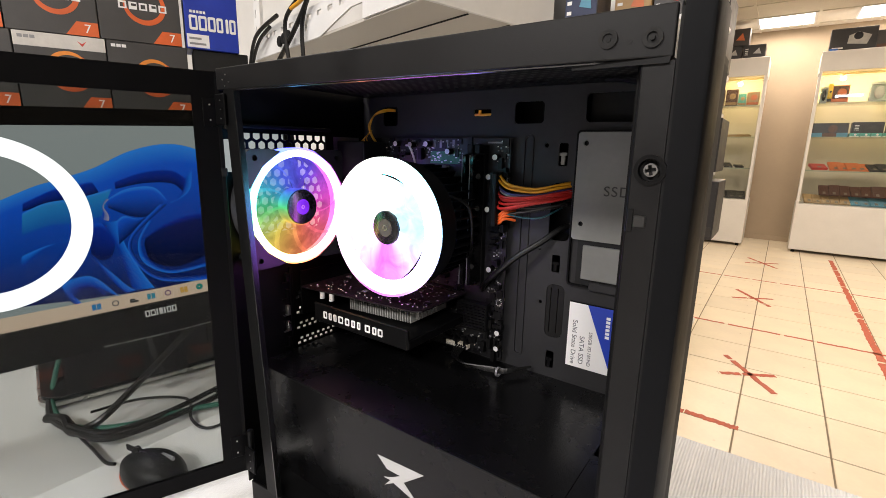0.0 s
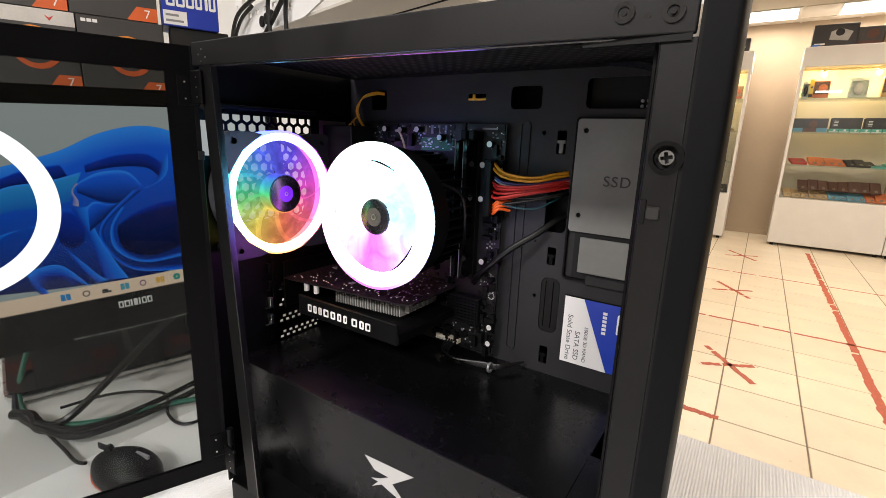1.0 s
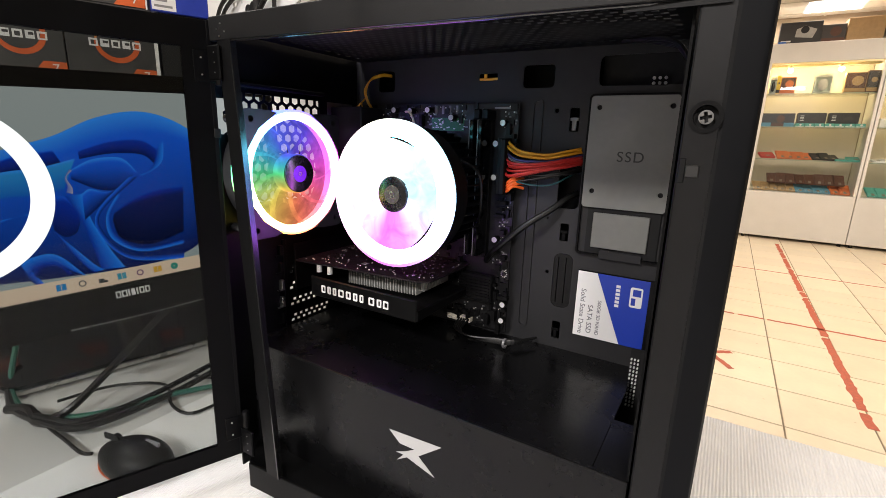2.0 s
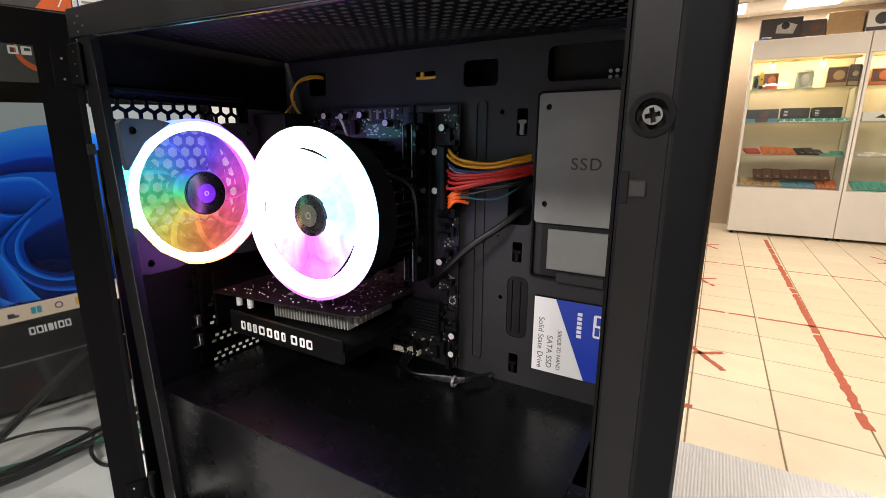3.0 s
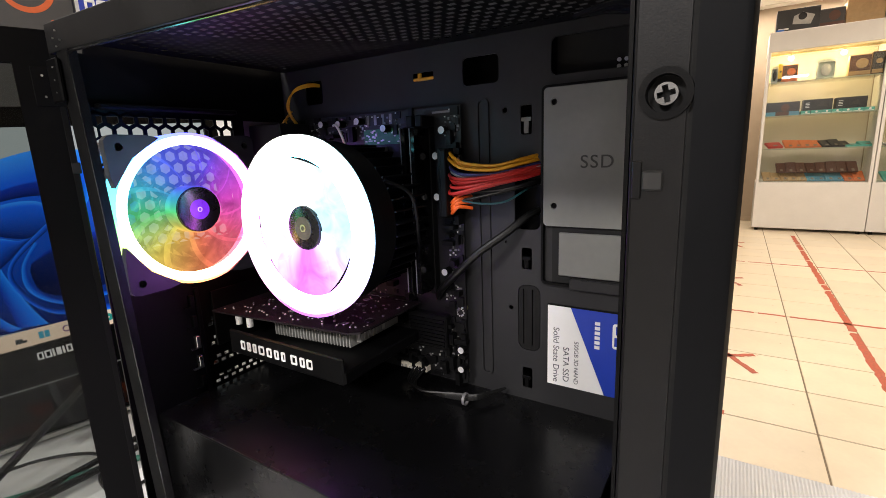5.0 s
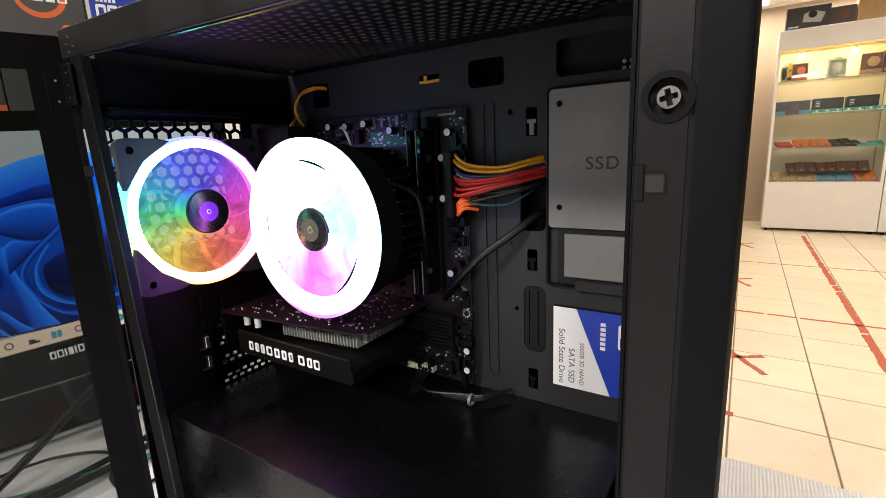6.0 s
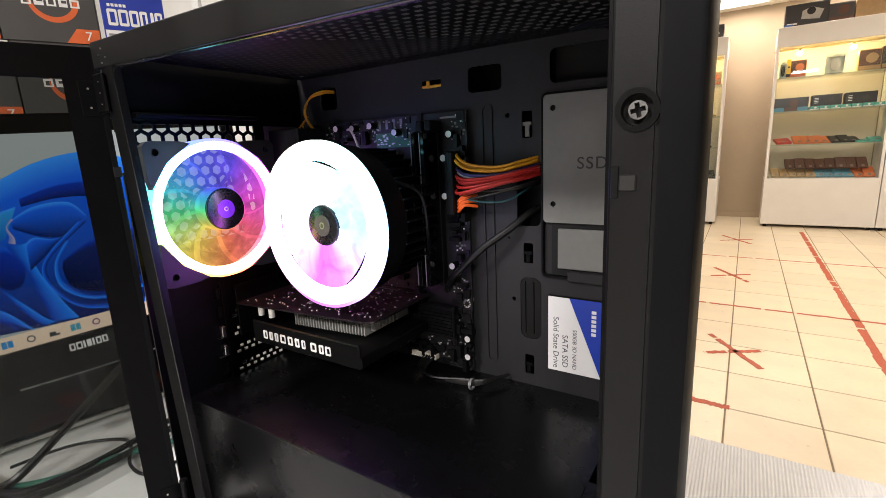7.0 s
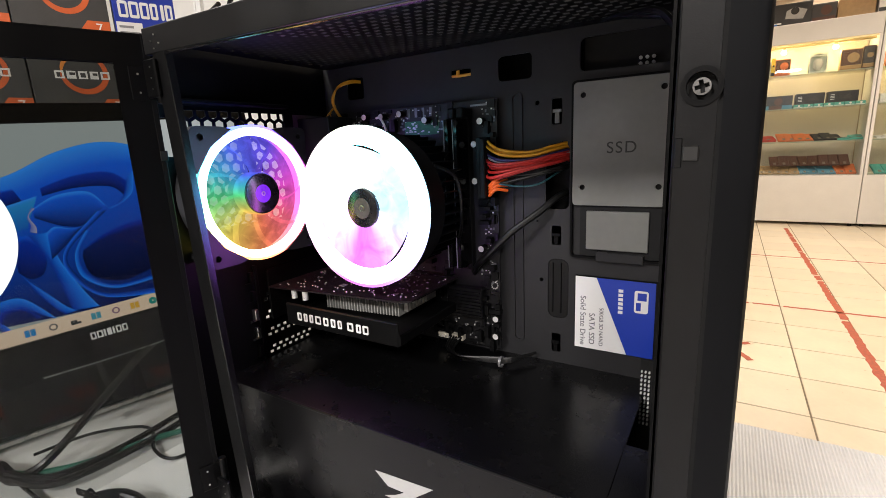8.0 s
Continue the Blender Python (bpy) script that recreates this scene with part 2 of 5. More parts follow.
# Every lamp gets a panel, the added unseen ones too.
for lx, ly, watts, tone in LAMPS:
    lamp = thing("ceiling_light", (lx, ly, ceiling_z), "square white glowing recessed ceiling light panel", "ceiling light", "ceiling lights")
    part("frame", plate(rrect(lx - 0.29, ly - 0.29, lx + 0.29, ly + 0.29), [rrect(lx - 0.27, ly - 0.27, lx + 0.27, ly + 0.27)], "z", ceiling_z - 0.012, ceiling_z - 0.0088), white_metal, lamp, "white metal frame", m=IDENT)
    part("diffuser", box(lx - 0.27, ly - 0.27, ceiling_z - 0.0115, lx + 0.27, ly + 0.27, ceiling_z - 0.0095), panel_glow, lamp, "glowing white diffuser", m=IDENT)

# red tape on the joints, crosses between them
def tape_strip(x0, y0, x1, y1, w, seed, n=14):
    rnd = random.Random(seed)
    a, b = Vector((x0, y0, 0)), Vector((x1, y1, 0))
    d = (b - a).normalized()
    s = Vector((-d.y, d.x, 0))
    bm = bmesh.new()
    rows = []
    for i in range(n + 1):
        p = a.lerp(b, i / n) + s * rnd.uniform(-0.1, 0.1) * w
        wl, wr = w * rnd.uniform(0.36, 0.5), w * rnd.uniform(0.36, 0.5)
        rows.append([bm.verts.new(p + s * wl + Vector((0, 0, z))) for z in (0.0002, 0.0012)] + [bm.verts.new(p - s * wr + Vector((0, 0, z))) for z in (0.0012, 0.0002)])
    for p, q in zip(rows, rows[1:]):
        if rnd.random() < 0.05:
            continue
        for j in range(4):
            bm.faces.new((p[j], p[(j + 1) % 4], q[(j + 1) % 4], q[j]))
    bm.faces.new(rows[0])
    bm.faces.new(rows[-1])
    return bm


for sx0, sy0, sx1, sy1, w, seed in ((1.05, 6.5, 1.09, 2.1, 0.045, 1), (-0.6, 4.93, 3.2, 4.86, 0.022, 2), (-0.4, 3.37, 3.0, 3.35, 0.026, 3), (-0.4, 1.97, 0.46, 1.92, 0.04, 4)):
    solo("floor_tape", tape_strip(sx0, sy0, sx1, sy1, w, seed, 160), red_tape, "worn red marking tape stuck along the floor tiles", "floor marking", "tape lines", m=IDENT)
for cx, cy, s, seed in ((0.41, 5.80, 0.26, 5), (0.40, 4.20, 0.24, 6), (0.455, 2.555, 0.23, 7), (2.05, 5.80, 0.26, 15), (2.05, 4.20, 0.24, 16), (1.98, 2.6, 0.23, 17)):
    solo("tape_cross", join(tape_strip(cx - s * 0.5, cy + s * 0.9, cx + s * 0.55, cy - s * 0.75, 0.034, seed, 24), tape_strip(cx - s * 0.55, cy - s * 0.35, cx + s * 0.6, cy + s * 0.3, 0.034, seed + 40, 24)), red_tape,
         "worn red tape cross marking a standing place on the tiles", "floor marking", "tape crosses", m=Matrix.Translation((0, 0, 0.0008)))

# ---- display cabinets along the back wall ----
shelf_edge = material("greenish_shelf_glass", (0.35, 0.42, 0.36), 0.15, 0, 0.1, 20)
shelf_glass = glass_material("clear_shelf_glass", (0.93, 0.96, 0.92))
bulb_glow = material("warm_bulb", (1.0, 0.80, 0.45), 0.4, 0, 0.02, 5, emit=30.0)
cab_white = material("white_cabinet_board", (0.74, 0.73, 0.71), 0.4, 0, 0.04, 6, 0.05, 200)
cab_inside = material("cream_cabinet_lining", (0.60, 0.55, 0.46), 0.5, 0, 0.05, 6)
brass = material("pale_brass_profile", (0.62, 0.52, 0.30), 0.35, 0.6, 0.1, 40)
SHELVES = (0.60, 0.998, 1.391, 1.775)
CAB_Y = 6.81


def display_cabinet(x0, x1):
    c = thing("display_cabinet", ((x0 + x1) / 2, CAB_Y + 0.25, 0), "tall white glazed display cabinet with lit glass shelves", "cabinet", "display cabinets")
    y0, y1 = CAB_Y, CAB_Y + 0.50
    part("base", box(x0, y0, 0.035, x1, y1, 0.60, 0.004), cab_white, c, "plain white lower cupboard", m=IDENT)
    part("header", box(x0, y0, 2.12, x1, y1, 2.335, 0.004), cab_white, c, "white top board", m=IDENT)
    part("back_panel", box(x0 + 0.03, y1 - 0.02, 0.60, x1 - 0.03, y1, 2.12), cab_inside, c, "cream back panel", m=IDENT)
    for xa, xb in ((x0, x0 + 0.03), (x1 - 0.03, x1)):
        part("side_post", box(xa, y0, 0.60, xb, y0 + 0.03, 2.12, 0.003), cab_white, c, m=IDENT)
        part("side_wall", box(xa + 0.008, y0 + 0.03, 0.60, xb - 0.008, y1 - 0.02, 2.12), cab_white, c, m=IDENT)
    for z in SHELVES[1:]:
        sh = part("shelf", box(x0 + 0.032, y0 + 0.034, z - 0.008, x1 - 0.032, y1 - 0.022, z), shelf_glass, c, "clear glass shelf", m=IDENT)
        sh.visible_shadow = False
        part("shelf_edge", box(x0 + 0.032, y0 + 0.03, z - 0.008, x1 - 0.032, y0 + 0.0338, z), shelf_edge, c, "greenish glass edge", m=IDENT)
    part("light_rail", box(x0 + 0.032, y0 + 0.10, 2.085, x1 - 0.032, y0 + 0.125, 2.119, 0.003), brass, c, "pale gold lamp rail", m=IDENT)
    part("crossbar", box(x0 + 0.032, y0 + 0.005, 2.10, x1 - 0.032, y0 + 0.02, 2.119), brass, c, m=IDENT)
    for fx in (x0 + 0.05, x1 - 0.05):
        for fy in (y0 + 0.04, y1 - 0.05):
            part("foot", cyl((fx, fy, 0), (fx, fy, 0.036), 0.02, 10), rubber, c, "black foot", m=IDENT)
    pane = part("glass_front", box(x0 + 0.032, y0 + 0.008, 0.605, x1 - 0.032, y0 + 0.013, 2.115), clear_glass, c, "clear glass front", m=IDENT)
    pane.visible_shadow = False
    return c


CABS = ((-0.95, 0.155), (0.65, 1.735), (1.742, 2.83))
for a, b in CABS:
    display_cabinet(a, b)
for bx in (-0.12, 0.88, 1.36, 1.98, 2.5):
    bm = bmesh.new()
    bmesh.ops.create_uvsphere(bm, u_segments=14, v_segments=10, radius=0.028)
    lamp = thing("spot_bulb", (bx, CAB_Y + 0.112, 2.085), "small warm glowing bulb under the cabinet lamp rail", "bulb", "cabinet bulbs")
    part("bulb", bm, bulb_glow, lamp, "glowing bulb", m=Matrix.Translation((bx, CAB_Y + 0.112, 2.045)))
    part("socket", cyl((bx, CAB_Y + 0.112, 2.065), (bx, CAB_Y + 0.112, 2.086), 0.018, 12), brass, lamp, m=IDENT)

GOODS = {}


def colour(name, rgb, rough=0.45):
    if name not in GOODS:
        GOODS[name] = material(name, rgb, rough, 0, 0.15, 25)
    return GOODS[name]


def carton(x, y, z, w, d, h, main, face, accent, label, group="", turn=0.0, style="band", name="product_box"):
    """A shop carton: body, printed front panel, accent shapes and plain bars for its print."""
    t = thing(name, (0, 0, 0), label, "box", group)
    b = part("body", box(-w / 2, 0, 0, w / 2, d, h, min(w, h) * 0.012), main, t, m=IDENT)
    part("front_print", box(-w * 0.47, -0.0012, h * 0.04, w * 0.47, 0.002, h * 0.96), face, b, m=IDENT)
    if style == "band":
        part("stripe", box(-w * 0.47, -0.0022, h * 0.05, w * 0.47, 0.001, h * 0.22), accent, b, m=IDENT)
        part("picture", plate(ngon(w * 0.08, h * 0.58, min(w, h) * 0.28, 14), [], "y", -0.0024, 0.001), accent, b, m=IDENT)
    elif style == "product":
        part("picture", plate([(-w * 0.12, h * 0.3), (w * 0.3, h * 0.22), (w * 0.38, h * 0.62), (w * 0.1, h * 0.8), (-w * 0.1, h * 0.66)], [], "y", -0.0024, 0.001), accent, b, m=IDENT)
        part("lens", plate(ngon(w * 0.1, h * 0.62, h * 0.17, 16), [], "y", -0.0034, 0.001), colour("dark_lens", (0.02, 0.02, 0.025), 0.2), b, m=IDENT)
        part("print_bar", box(-w * 0.44, -0.0024, h * 0.08, -w * 0.2, 0.001, h * 0.15), white_ink, b, m=IDENT)
    else:
        part("picture", plate([(-w * 0.05, h * 0.35), (w * 0.32, h * 0.3), (w * 0.2, h * 0.75)], [], "y", -0.0024, 0.001), accent, b, m=IDENT)
        for k in range(4):
            part("print_bar", box(-w * 0.42, -0.0024, h * (0.25 + 0.14 * k), -w * 0.28, 0.001, h * (0.30 + 0.14 * k)), white_ink, b, m=IDENT)
    t.matrix_basis = pose(x, y, z, 0, 0, turn)
    return t


def blister(x, y, z, w, h, body, label):
    t = thing("blister_pack", (0, 0, 0), label, "packaging", "blister packs")
    part("card", box(-w / 2, 0.045, 0, w / 2, 0.049, h, 0.001), colour("pale_card", (0.55, 0.62, 0.56)), t, m=IDENT)
    shell = part("shell", plate(rrect(-w * 0.46, h * 0.03, w * 0.46, h * 0.9, w * 0.1), [rrect(-w * 0.4, h * 0.08, w * 0.4, h * 0.84, w * 0.08)], "y", 0.0, 0.044), colour("clear_plastic_rim", (0.6, 0.64, 0.6), 0.15), t, "clear plastic shell", m=IDENT)
    bm = bmesh.new()
    bmesh.ops.create_uvsphere(bm, u_segments=14, v_segments=10, radius=1)
    part("computer_mouse", bm, body, t, "dark computer mouse", m=Matrix.Translation((0, 0.022, h * 0.45)) @ Matrix.Diagonal((w * 0.27, 0.02, h * 0.33, 1)))
    part("hang_tab", plate(rrect(-w * 0.15, h * 0.9, w * 0.15, h * 1.05, w * 0.04), [rrect(-w * 0.07, h * 0.95, w * 0.07, h * 1.0)], "y", 0.045, 0.049), colour("pale_card", (0.55, 0.62, 0.56)), t, m=IDENT)
    t.matrix_basis = pose(x, y, z)
    return t


k_black = colour("carton_black", (0.025, 0.025, 0.028))
k_dark = colour("carton_charcoal", (0.045, 0.04, 0.04))
k_brown = colour("carton_kraft", (0.42, 0.28, 0.14), 0.7)
k_blue = colour("carton_blue", (0.03, 0.14, 0.50))
k_teal = colour("carton_teal", (0.10, 0.42, 0.36))
k_orange = colour("carton_orange", (0.62, 0.16, 0.05))
k_yellow = colour("carton_yellow", (0.70, 0.48, 0.03))
k_grey = colour("carton_grey", (0.42, 0.42, 0.42))
k_red = colour("carton_red", (0.5, 0.04, 0.03))
k_choc = colour("carton_chocolate", (0.09, 0.035, 0.02))
k_steel_blue = colour("carton_sky_blue", (0.08, 0.27, 0.40))
k_tan = colour("carton_tan", (0.40, 0.26, 0.12))

YF = CAB_Y + 0.06
# on top of the cabinets
carton(0.90, CAB_Y + 0.04, 2.335, 0.40, 0.2, 0.235, k_black, k_black, k_grey, "black carton with a webcam picture and blue corner", "cartons", 0, "product")
solo("carton_corner_label", box(0.705, CAB_Y + 0.035, 2.335, 0.78, CAB_Y + 0.0378, 2.36, 0.0005), k_blue, "blue printed strip on a black carton", "label", m=IDENT)
carton(1.21, CAB_Y + 0.05, 2.335, 0.22, 0.2, 0.185, k_dark, k_dark, k_choc, "dark brown carton with a faint print", "cartons")
carton(1.49, CAB_Y + 0.05, 2.335, 0.32, 0.24, 0.24, k_brown, k_brown, k_tan, "plain brown kraft cardboard carton", "cartons")
carton(1.78, CAB_Y + 0.05, 2.335, 0.22, 0.2, 0.23, k_grey, white_ink, k_black, "white carton with a dark picture", "cartons")
carton(2.05, CAB_Y + 0.05, 2.335, 0.26, 0.2, 0.23, k_black, k_black, k_blue, "black carton with a blue print", "cartons")
carton(-0.02, CAB_Y + 0.05, 2.335, 0.23, 0.2, 0.155, k_black, k_black, k_grey, "black keyboard carton with a grey picture", "cartons", 0, "bars")
carton(-0.27, CAB_Y + 0.05, 2.335, 0.24, 0.2, 0.15, k_black, k_black, k_grey, "black keyboard carton with a grey picture", "cartons", 0, "bars")
carton(-0.22, CAB_Y + 0.06, 2.492, 0.26, 0.2, 0.2, k_black, k_dark, k_orange, "black carton with an orange emblem", "cartons", 0, "bars")
# shelves of the middle cabinet
z4, z3, z2, z1 = SHELVES[3], SHELVES[2], SHELVES[1], SHELVES[0]
blister(0.735, YF, z4, 0.07, 0.19, k_black, "clear blister pack with a black mouse")
carton(0.785, YF, z4, 0.04, 0.12, 0.21, k_yellow, k_yellow, k_black, "narrow yellow and black carton", "cartons")
carton(0.88, YF, z4, 0.15, 0.1, 0.19, k_orange, k_choc, k_orange, "orange carton with a dark headset picture", "cartons")
blister(1.215, YF, z4, 0.18, 0.215, k_grey, "clear blister pack with a grey computer mouse")
carton(1.505, YF, z4, 0.19, 0.1, 0.22, k_tan, k_choc, k_tan, "brown carton with a gold picture", "cartons")
carton(1.655, YF, z4, 0.10, 0.14, 0.235, k_choc, k_dark, k_tan, "dark chocolate brown carton", "cartons")
carton(0.845, YF, z3, 0.33, 0.2, 0.155, k_dark, k_black, k_choc, "black carton with a picture of headphones", "cartons")
for dx in (-0.115, 0.0, 0.115):
    solo("label_strip", box(0.845 + dx - 0.05, YF - 0.004, z3, 0.845 + dx + 0.05, YF - 0.0015, z3 + 0.045, 0.0005), k_steel_blue if dx else k_choc, "small coloured price strip before a carton", "label", "price strips", m=IDENT)
for cx in (1.175, 1.475):
    carton(cx, YF, z3 + 0.042, 0.27, 0.18, 0.12, k_black, k_black, k_dark, "black keyboard carton with white print", "cartons", 0, "bars")
for k in range(7):
    carton(1.07 + 0.094 * k, YF - 0.01, z3, 0.088, 0.2, 0.04, k_teal, k_teal, white_ink, "flat teal green carton under a keyboard box", "flat cartons", 0, "band")
rnd = random.Random(11)


def flat_pack(x, y, z, w, d, h, mat, turn, tip, label, group):
    t = thing("flat_pack", (0, 0, 0), label, "box", group)
    part("body", box(-w / 2, -d / 2, 0, w / 2, d / 2, h, 0.003), mat, t, m=IDENT)
    part("label_field", box(-w * 0.14, -d * 0.42, h - 0.001, w * 0.14, -d * 0.2, h + 0.0012), colour("dim_label", (0.2, 0.17, 0.13)), t, m=IDENT)
    t.matrix_basis = pose(x, y, z + abs(math.sin(radians(tip))) * d / 2, tip, 0, turn)
    return t


def leaning_row(x0, x1, n, z, mats, w, label, group, tip=38):
    for i in range(n):
        m = mats[i * len(mats) // n]
        flat_pack(x0 + (x1 - x0) * (i + 0.5) / n, YF + 0.13 + rnd.uniform(-0.01, 0.01), z + 0.002, w, 0.15, 0.022, m, rnd.uniform(-7, 7) + 14, tip + rnd.uniform(-6, 6), label, group)


flat_pack(0.80, YF + 0.1, z2 + 0.006, 0.16, 0.14, 0.03, k_red, 18, 20, "small red and white flat pack lying on a shelf", "accessory packs")
leaning_row(0.92, 1.24, 4, z2, (k_orange,), 0.13, "orange accessory pack leaning on a glass shelf", "accessory packs", 30)
leaning_row(1.26, 1.5, 3, z2, (k_black,), 0.11, "black accessory pack leaning on a glass shelf", "accessory packs", 24)
leaning_row(1.5, 1.7, 3, z2, (k_teal,), 0.13, "teal accessory pack lying on a glass shelf", "accessory packs", 10)
leaning_row(0.72, 1.68, 11, z1, (k_tan, k_tan, k_steel_blue, k_steel_blue, k_orange), 0.105, "phone case pack leaning in a row", "leaning packs", 38)
leaning_row(0.85, 1.62, 8, z1 + 0.10, (k_choc,), 0.1, "dark phone case pack behind the front row", "leaning packs", 48)
# left cabinet
for cx, w, h, m in ((-0.47, 0.13, 0.2, k_choc), (-0.33, 0.12, 0.2, k_choc), (-0.19, 0.13, 0.2, k_choc), (-0.075, 0.08, 0.145, k_teal), (0.04, 0.13, 0.16, k_tan)):
    carton(cx, YF, z4, w, 0.1, h, m, m, k_orange if m is k_tan else k_tan, "small upright coloured carton on a glass shelf", "small cartons")
leaning_row(-0.6, 0.05, 6, z3, (k_grey, k_tan), 0.13, "pale flat pack lying on a glass shelf", "accessory packs", 6)
leaning_row(-0.6, 0.05, 5, z2, (k_grey, k_black), 0.1, "small grey pack on a glass shelf", "accessory packs", 12)
leaning_row(-0.7, 0.1, 8, z1, (k_black,), 0.11, "black phone case pack leaning in a row", "leaning packs", 34)
# right cabinet
carton(1.90, YF, z4, 0.2, 0.1, 0.18, k_orange, k_choc, k_orange, "orange and brown carton", "cartons")
carton(1.92, YF, z3, 0.25, 0.16, 0.10, white_ink, white_ink, k_black, "white keyboard carton with a black picture", "cartons", 0, "bars")
carton(2.25, YF, z3, 0.25, 0.16, 0.13, k_red, white_ink, k_black, "red and white keyboard carton", "cartons", 0, "bars")
leaning_row(1.82, 2.6, 7, z2, (white_ink, k_tan), 0.12, "pale pink and white pack lying on a glass shelf", "accessory packs", 8)
leaning_row(1.84, 2.6, 8, z1, (k_teal, k_black), 0.11, "teal and black pack leaning in a row", "leaning packs", 34)

# ---- rack with black goods beside the sales desk ----
rack = thing("shelf_rack", (-0.2, 2.2, 0), "white metal shop rack with black goods", "rack")
for z in (0.30, 0.78, 1.08, 1.35, 1.52):
    part("shelf", box(-0.75, 2.02, z - 0.025, 0.19, 2.42, z, 0.003), white_metal, rack, m=IDENT)
for px in (-0.72, 0.15):
    part("upright", box(px - 0.02, 2.43, 0, px + 0.02, 2.46, 2.0, 0.003), white_metal, rack, m=IDENT)
for z, h, xs in ((0.78, 0.26, (-0.3, 0.11)), (1.08, 0.23, (-0.4, 0.09)), (1.52, 0.3, (-0.3, 0.06))):
    for cx in xs:
        carton(cx, 2.06, z, 0.27, 0.3, h, k_black, k_black, k_dark, "plain black carton on a white rack", "rack cartons")

# ---- sales desk ----
desk = thing("desk", (-0.2, 0.0, 0.75), "wide light grey laminate sales desk", "desk")
part("desktop", box(-1.25, -0.75, 0.722, 0.95, 0.400, 0.746, 0.002), desk_white, desk, m=IDENT)
part("edge_trim", box(-1.25, 0.4002, 0.722, 0.95, 0.404, 0.7455), white_paint, desk, "white edge band", m=IDENT)
for dx in (-1.2, 0.86):
    part("side_panel", box(dx, -0.7, 0, dx + 0.03, 0.38, 0.722), desk_white, desk, m=IDENT)
part("back_panel", box(-1.17, 0.36, 0.1, 0.86, 0.378, 0.722), desk_white, desk, m=IDENT)
# ribbed mat: fine ridges running away from the front of the desk
bm = bmesh.new()
n, x0, x1 = 620, -0.19, 0.93
prev = None
for i in range(n + 1):
    x = x0 + (x1 - x0) * i / n
    z = 0.7488 + (0.0011 if i % 2 else 0.0)
    cur = [bm.verts.new((x, -0.70, z)), bm.verts.new((x, 0.408, z))]
    if prev:
        bm.faces.new((prev[0], cur[0], cur[1], prev[1]))
    prev = cur
rim = box(x0, -0.70, 0.7462, x1, 0.408, 0.7487)
solo("ribbed_mat", join(bm, rim), mat_white, "thin white ribbed anti-slip mat lying on the desk", "mat", m=IDENT)
# ---- computer case ----
comp_shield = material("port_shield", (0.30, 0.30, 0.30), 0.35, 0.8, 0.2, 60)
edge_gloss = material("glossy_black_edge", (0.006, 0.006, 0.006), 0.18, 0, 0.1, 20, spec=0.7)
latch_grey = material("dark_latch_plastic", (0.010, 0.010, 0.010), 0.45, 0, 0.15, 30)
cover_grey = material("satin_grey_cover", (0.185, 0.188, 0.175), 0.42, 0, 0.15, 18)
case = thing("computer_case", (0.21, 0.09, 0.752), "open black steel computer tower with glass side door", "computer case")
Y0, TRAY = -0.19, 1.65
PY = -0.47
part("rear_pillar", plate([(0.62, 7.42), (0.80, 7.42), (0.52, 11.52), (0.34, 11.52)], [], "y", PY, PY + 0.02), black_paint, case)
part("pillar_edge", plate([(0.785, 7.42), (0.802, 7.42), (0.522, 11.51), (0.505, 11.51)], [], "y", PY - 0.004, PY + 0.05), edge_gloss, case)
rail = part("top_rail", join(slanted((0.26, PY - 0.014, 11.515, 11.705), (4.075, Y0 - 0.018, 11.50, 11.755), 0.045), plate([(0.3, PY + 0.03), (4.0, Y0 + 0.02), (4.0, Y0 + 0.07), (0.3, Y0 + 0.07)], [], "z", 11.66, 11.68), box(-0.02, 1.66, 11.69, 4.05, 1.93, 11.73, 0.006)), outer_paint, case)
part("rail_lip", tube([(0.5, PY + 0.02, 11.514), (2.2, (PY + Y0) / 2 + 0.02, 11.508), (3.9, Y0 + 0.01, 11.501)], 0.013, 10), edge_gloss, case, "glossy folded edge", smooth=True)
part("bottom_rail", join(slanted((0.34, PY - 0.01, 7.14, 7.42), (4.09, Y0 - 0.01, 7.10, 7.40), 0.04), plate([(0.3, PY + 0.03), (4.05, Y0 + 0.03), (4.05, Y0 + 0.12), (0.02, Y0 + 0.12)], [], "z", 7.36, 7.40)), black_paint, case)
part("base", box(0.1, Y0 + 0.03, 7.08, 4.1, 1.93, 7.14), black_paint, case)
for fx in (0.5, 3.6):
    for fy in (0.15, 1.6):
        part("foot", cyl((fx, fy, 7.015), (fx, fy, 7.085), 0.17, 18), rubber, case, "round rubber foot")
fp = part("front_pillar", plate([(3.93, 7.40), (4.085, 7.40), (4.085, 11.485), (3.93, 11.485)], [ngon(4.022, 10.93, 0.062, 20), rrect(3.935, 10.60, 3.955, 10.70)], "y", Y0, Y0 + 0.022), outer_paint, case)
part("pillar_return", box(3.92, Y0, 7.40, 3.932, Y0 + 0.16, 11.48, 0.003), black_paint, case)
part("screw_well", annulus((4.022, 10.93), "y", 0.0605, 0.083, Y0 - 0.008, Y0 + 0.05, 32), black_paint, fp, smooth=True)
part("well_floor", cyl((4.022, Y0 + 0.045, 10.93), (4.022, Y0 + 0.055, 10.93), 0.0615, 24), dark_void, fp)
# cross-head screw: disc with a sunken cross
cross = [(0.009, 0.009), (0.009, 0.028), (-0.009, 0.028), (-0.009, 0.009), (-0.028, 0.009), (-0.028, -0.009), (-0.009, -0.009), (-0.009, -0.028), (0.009, -0.028), (0.009, -0.009), (0.028, -0.009), (0.028, 0.009)]
ca, sa = math.cos(radians(12)), math.sin(radians(12))
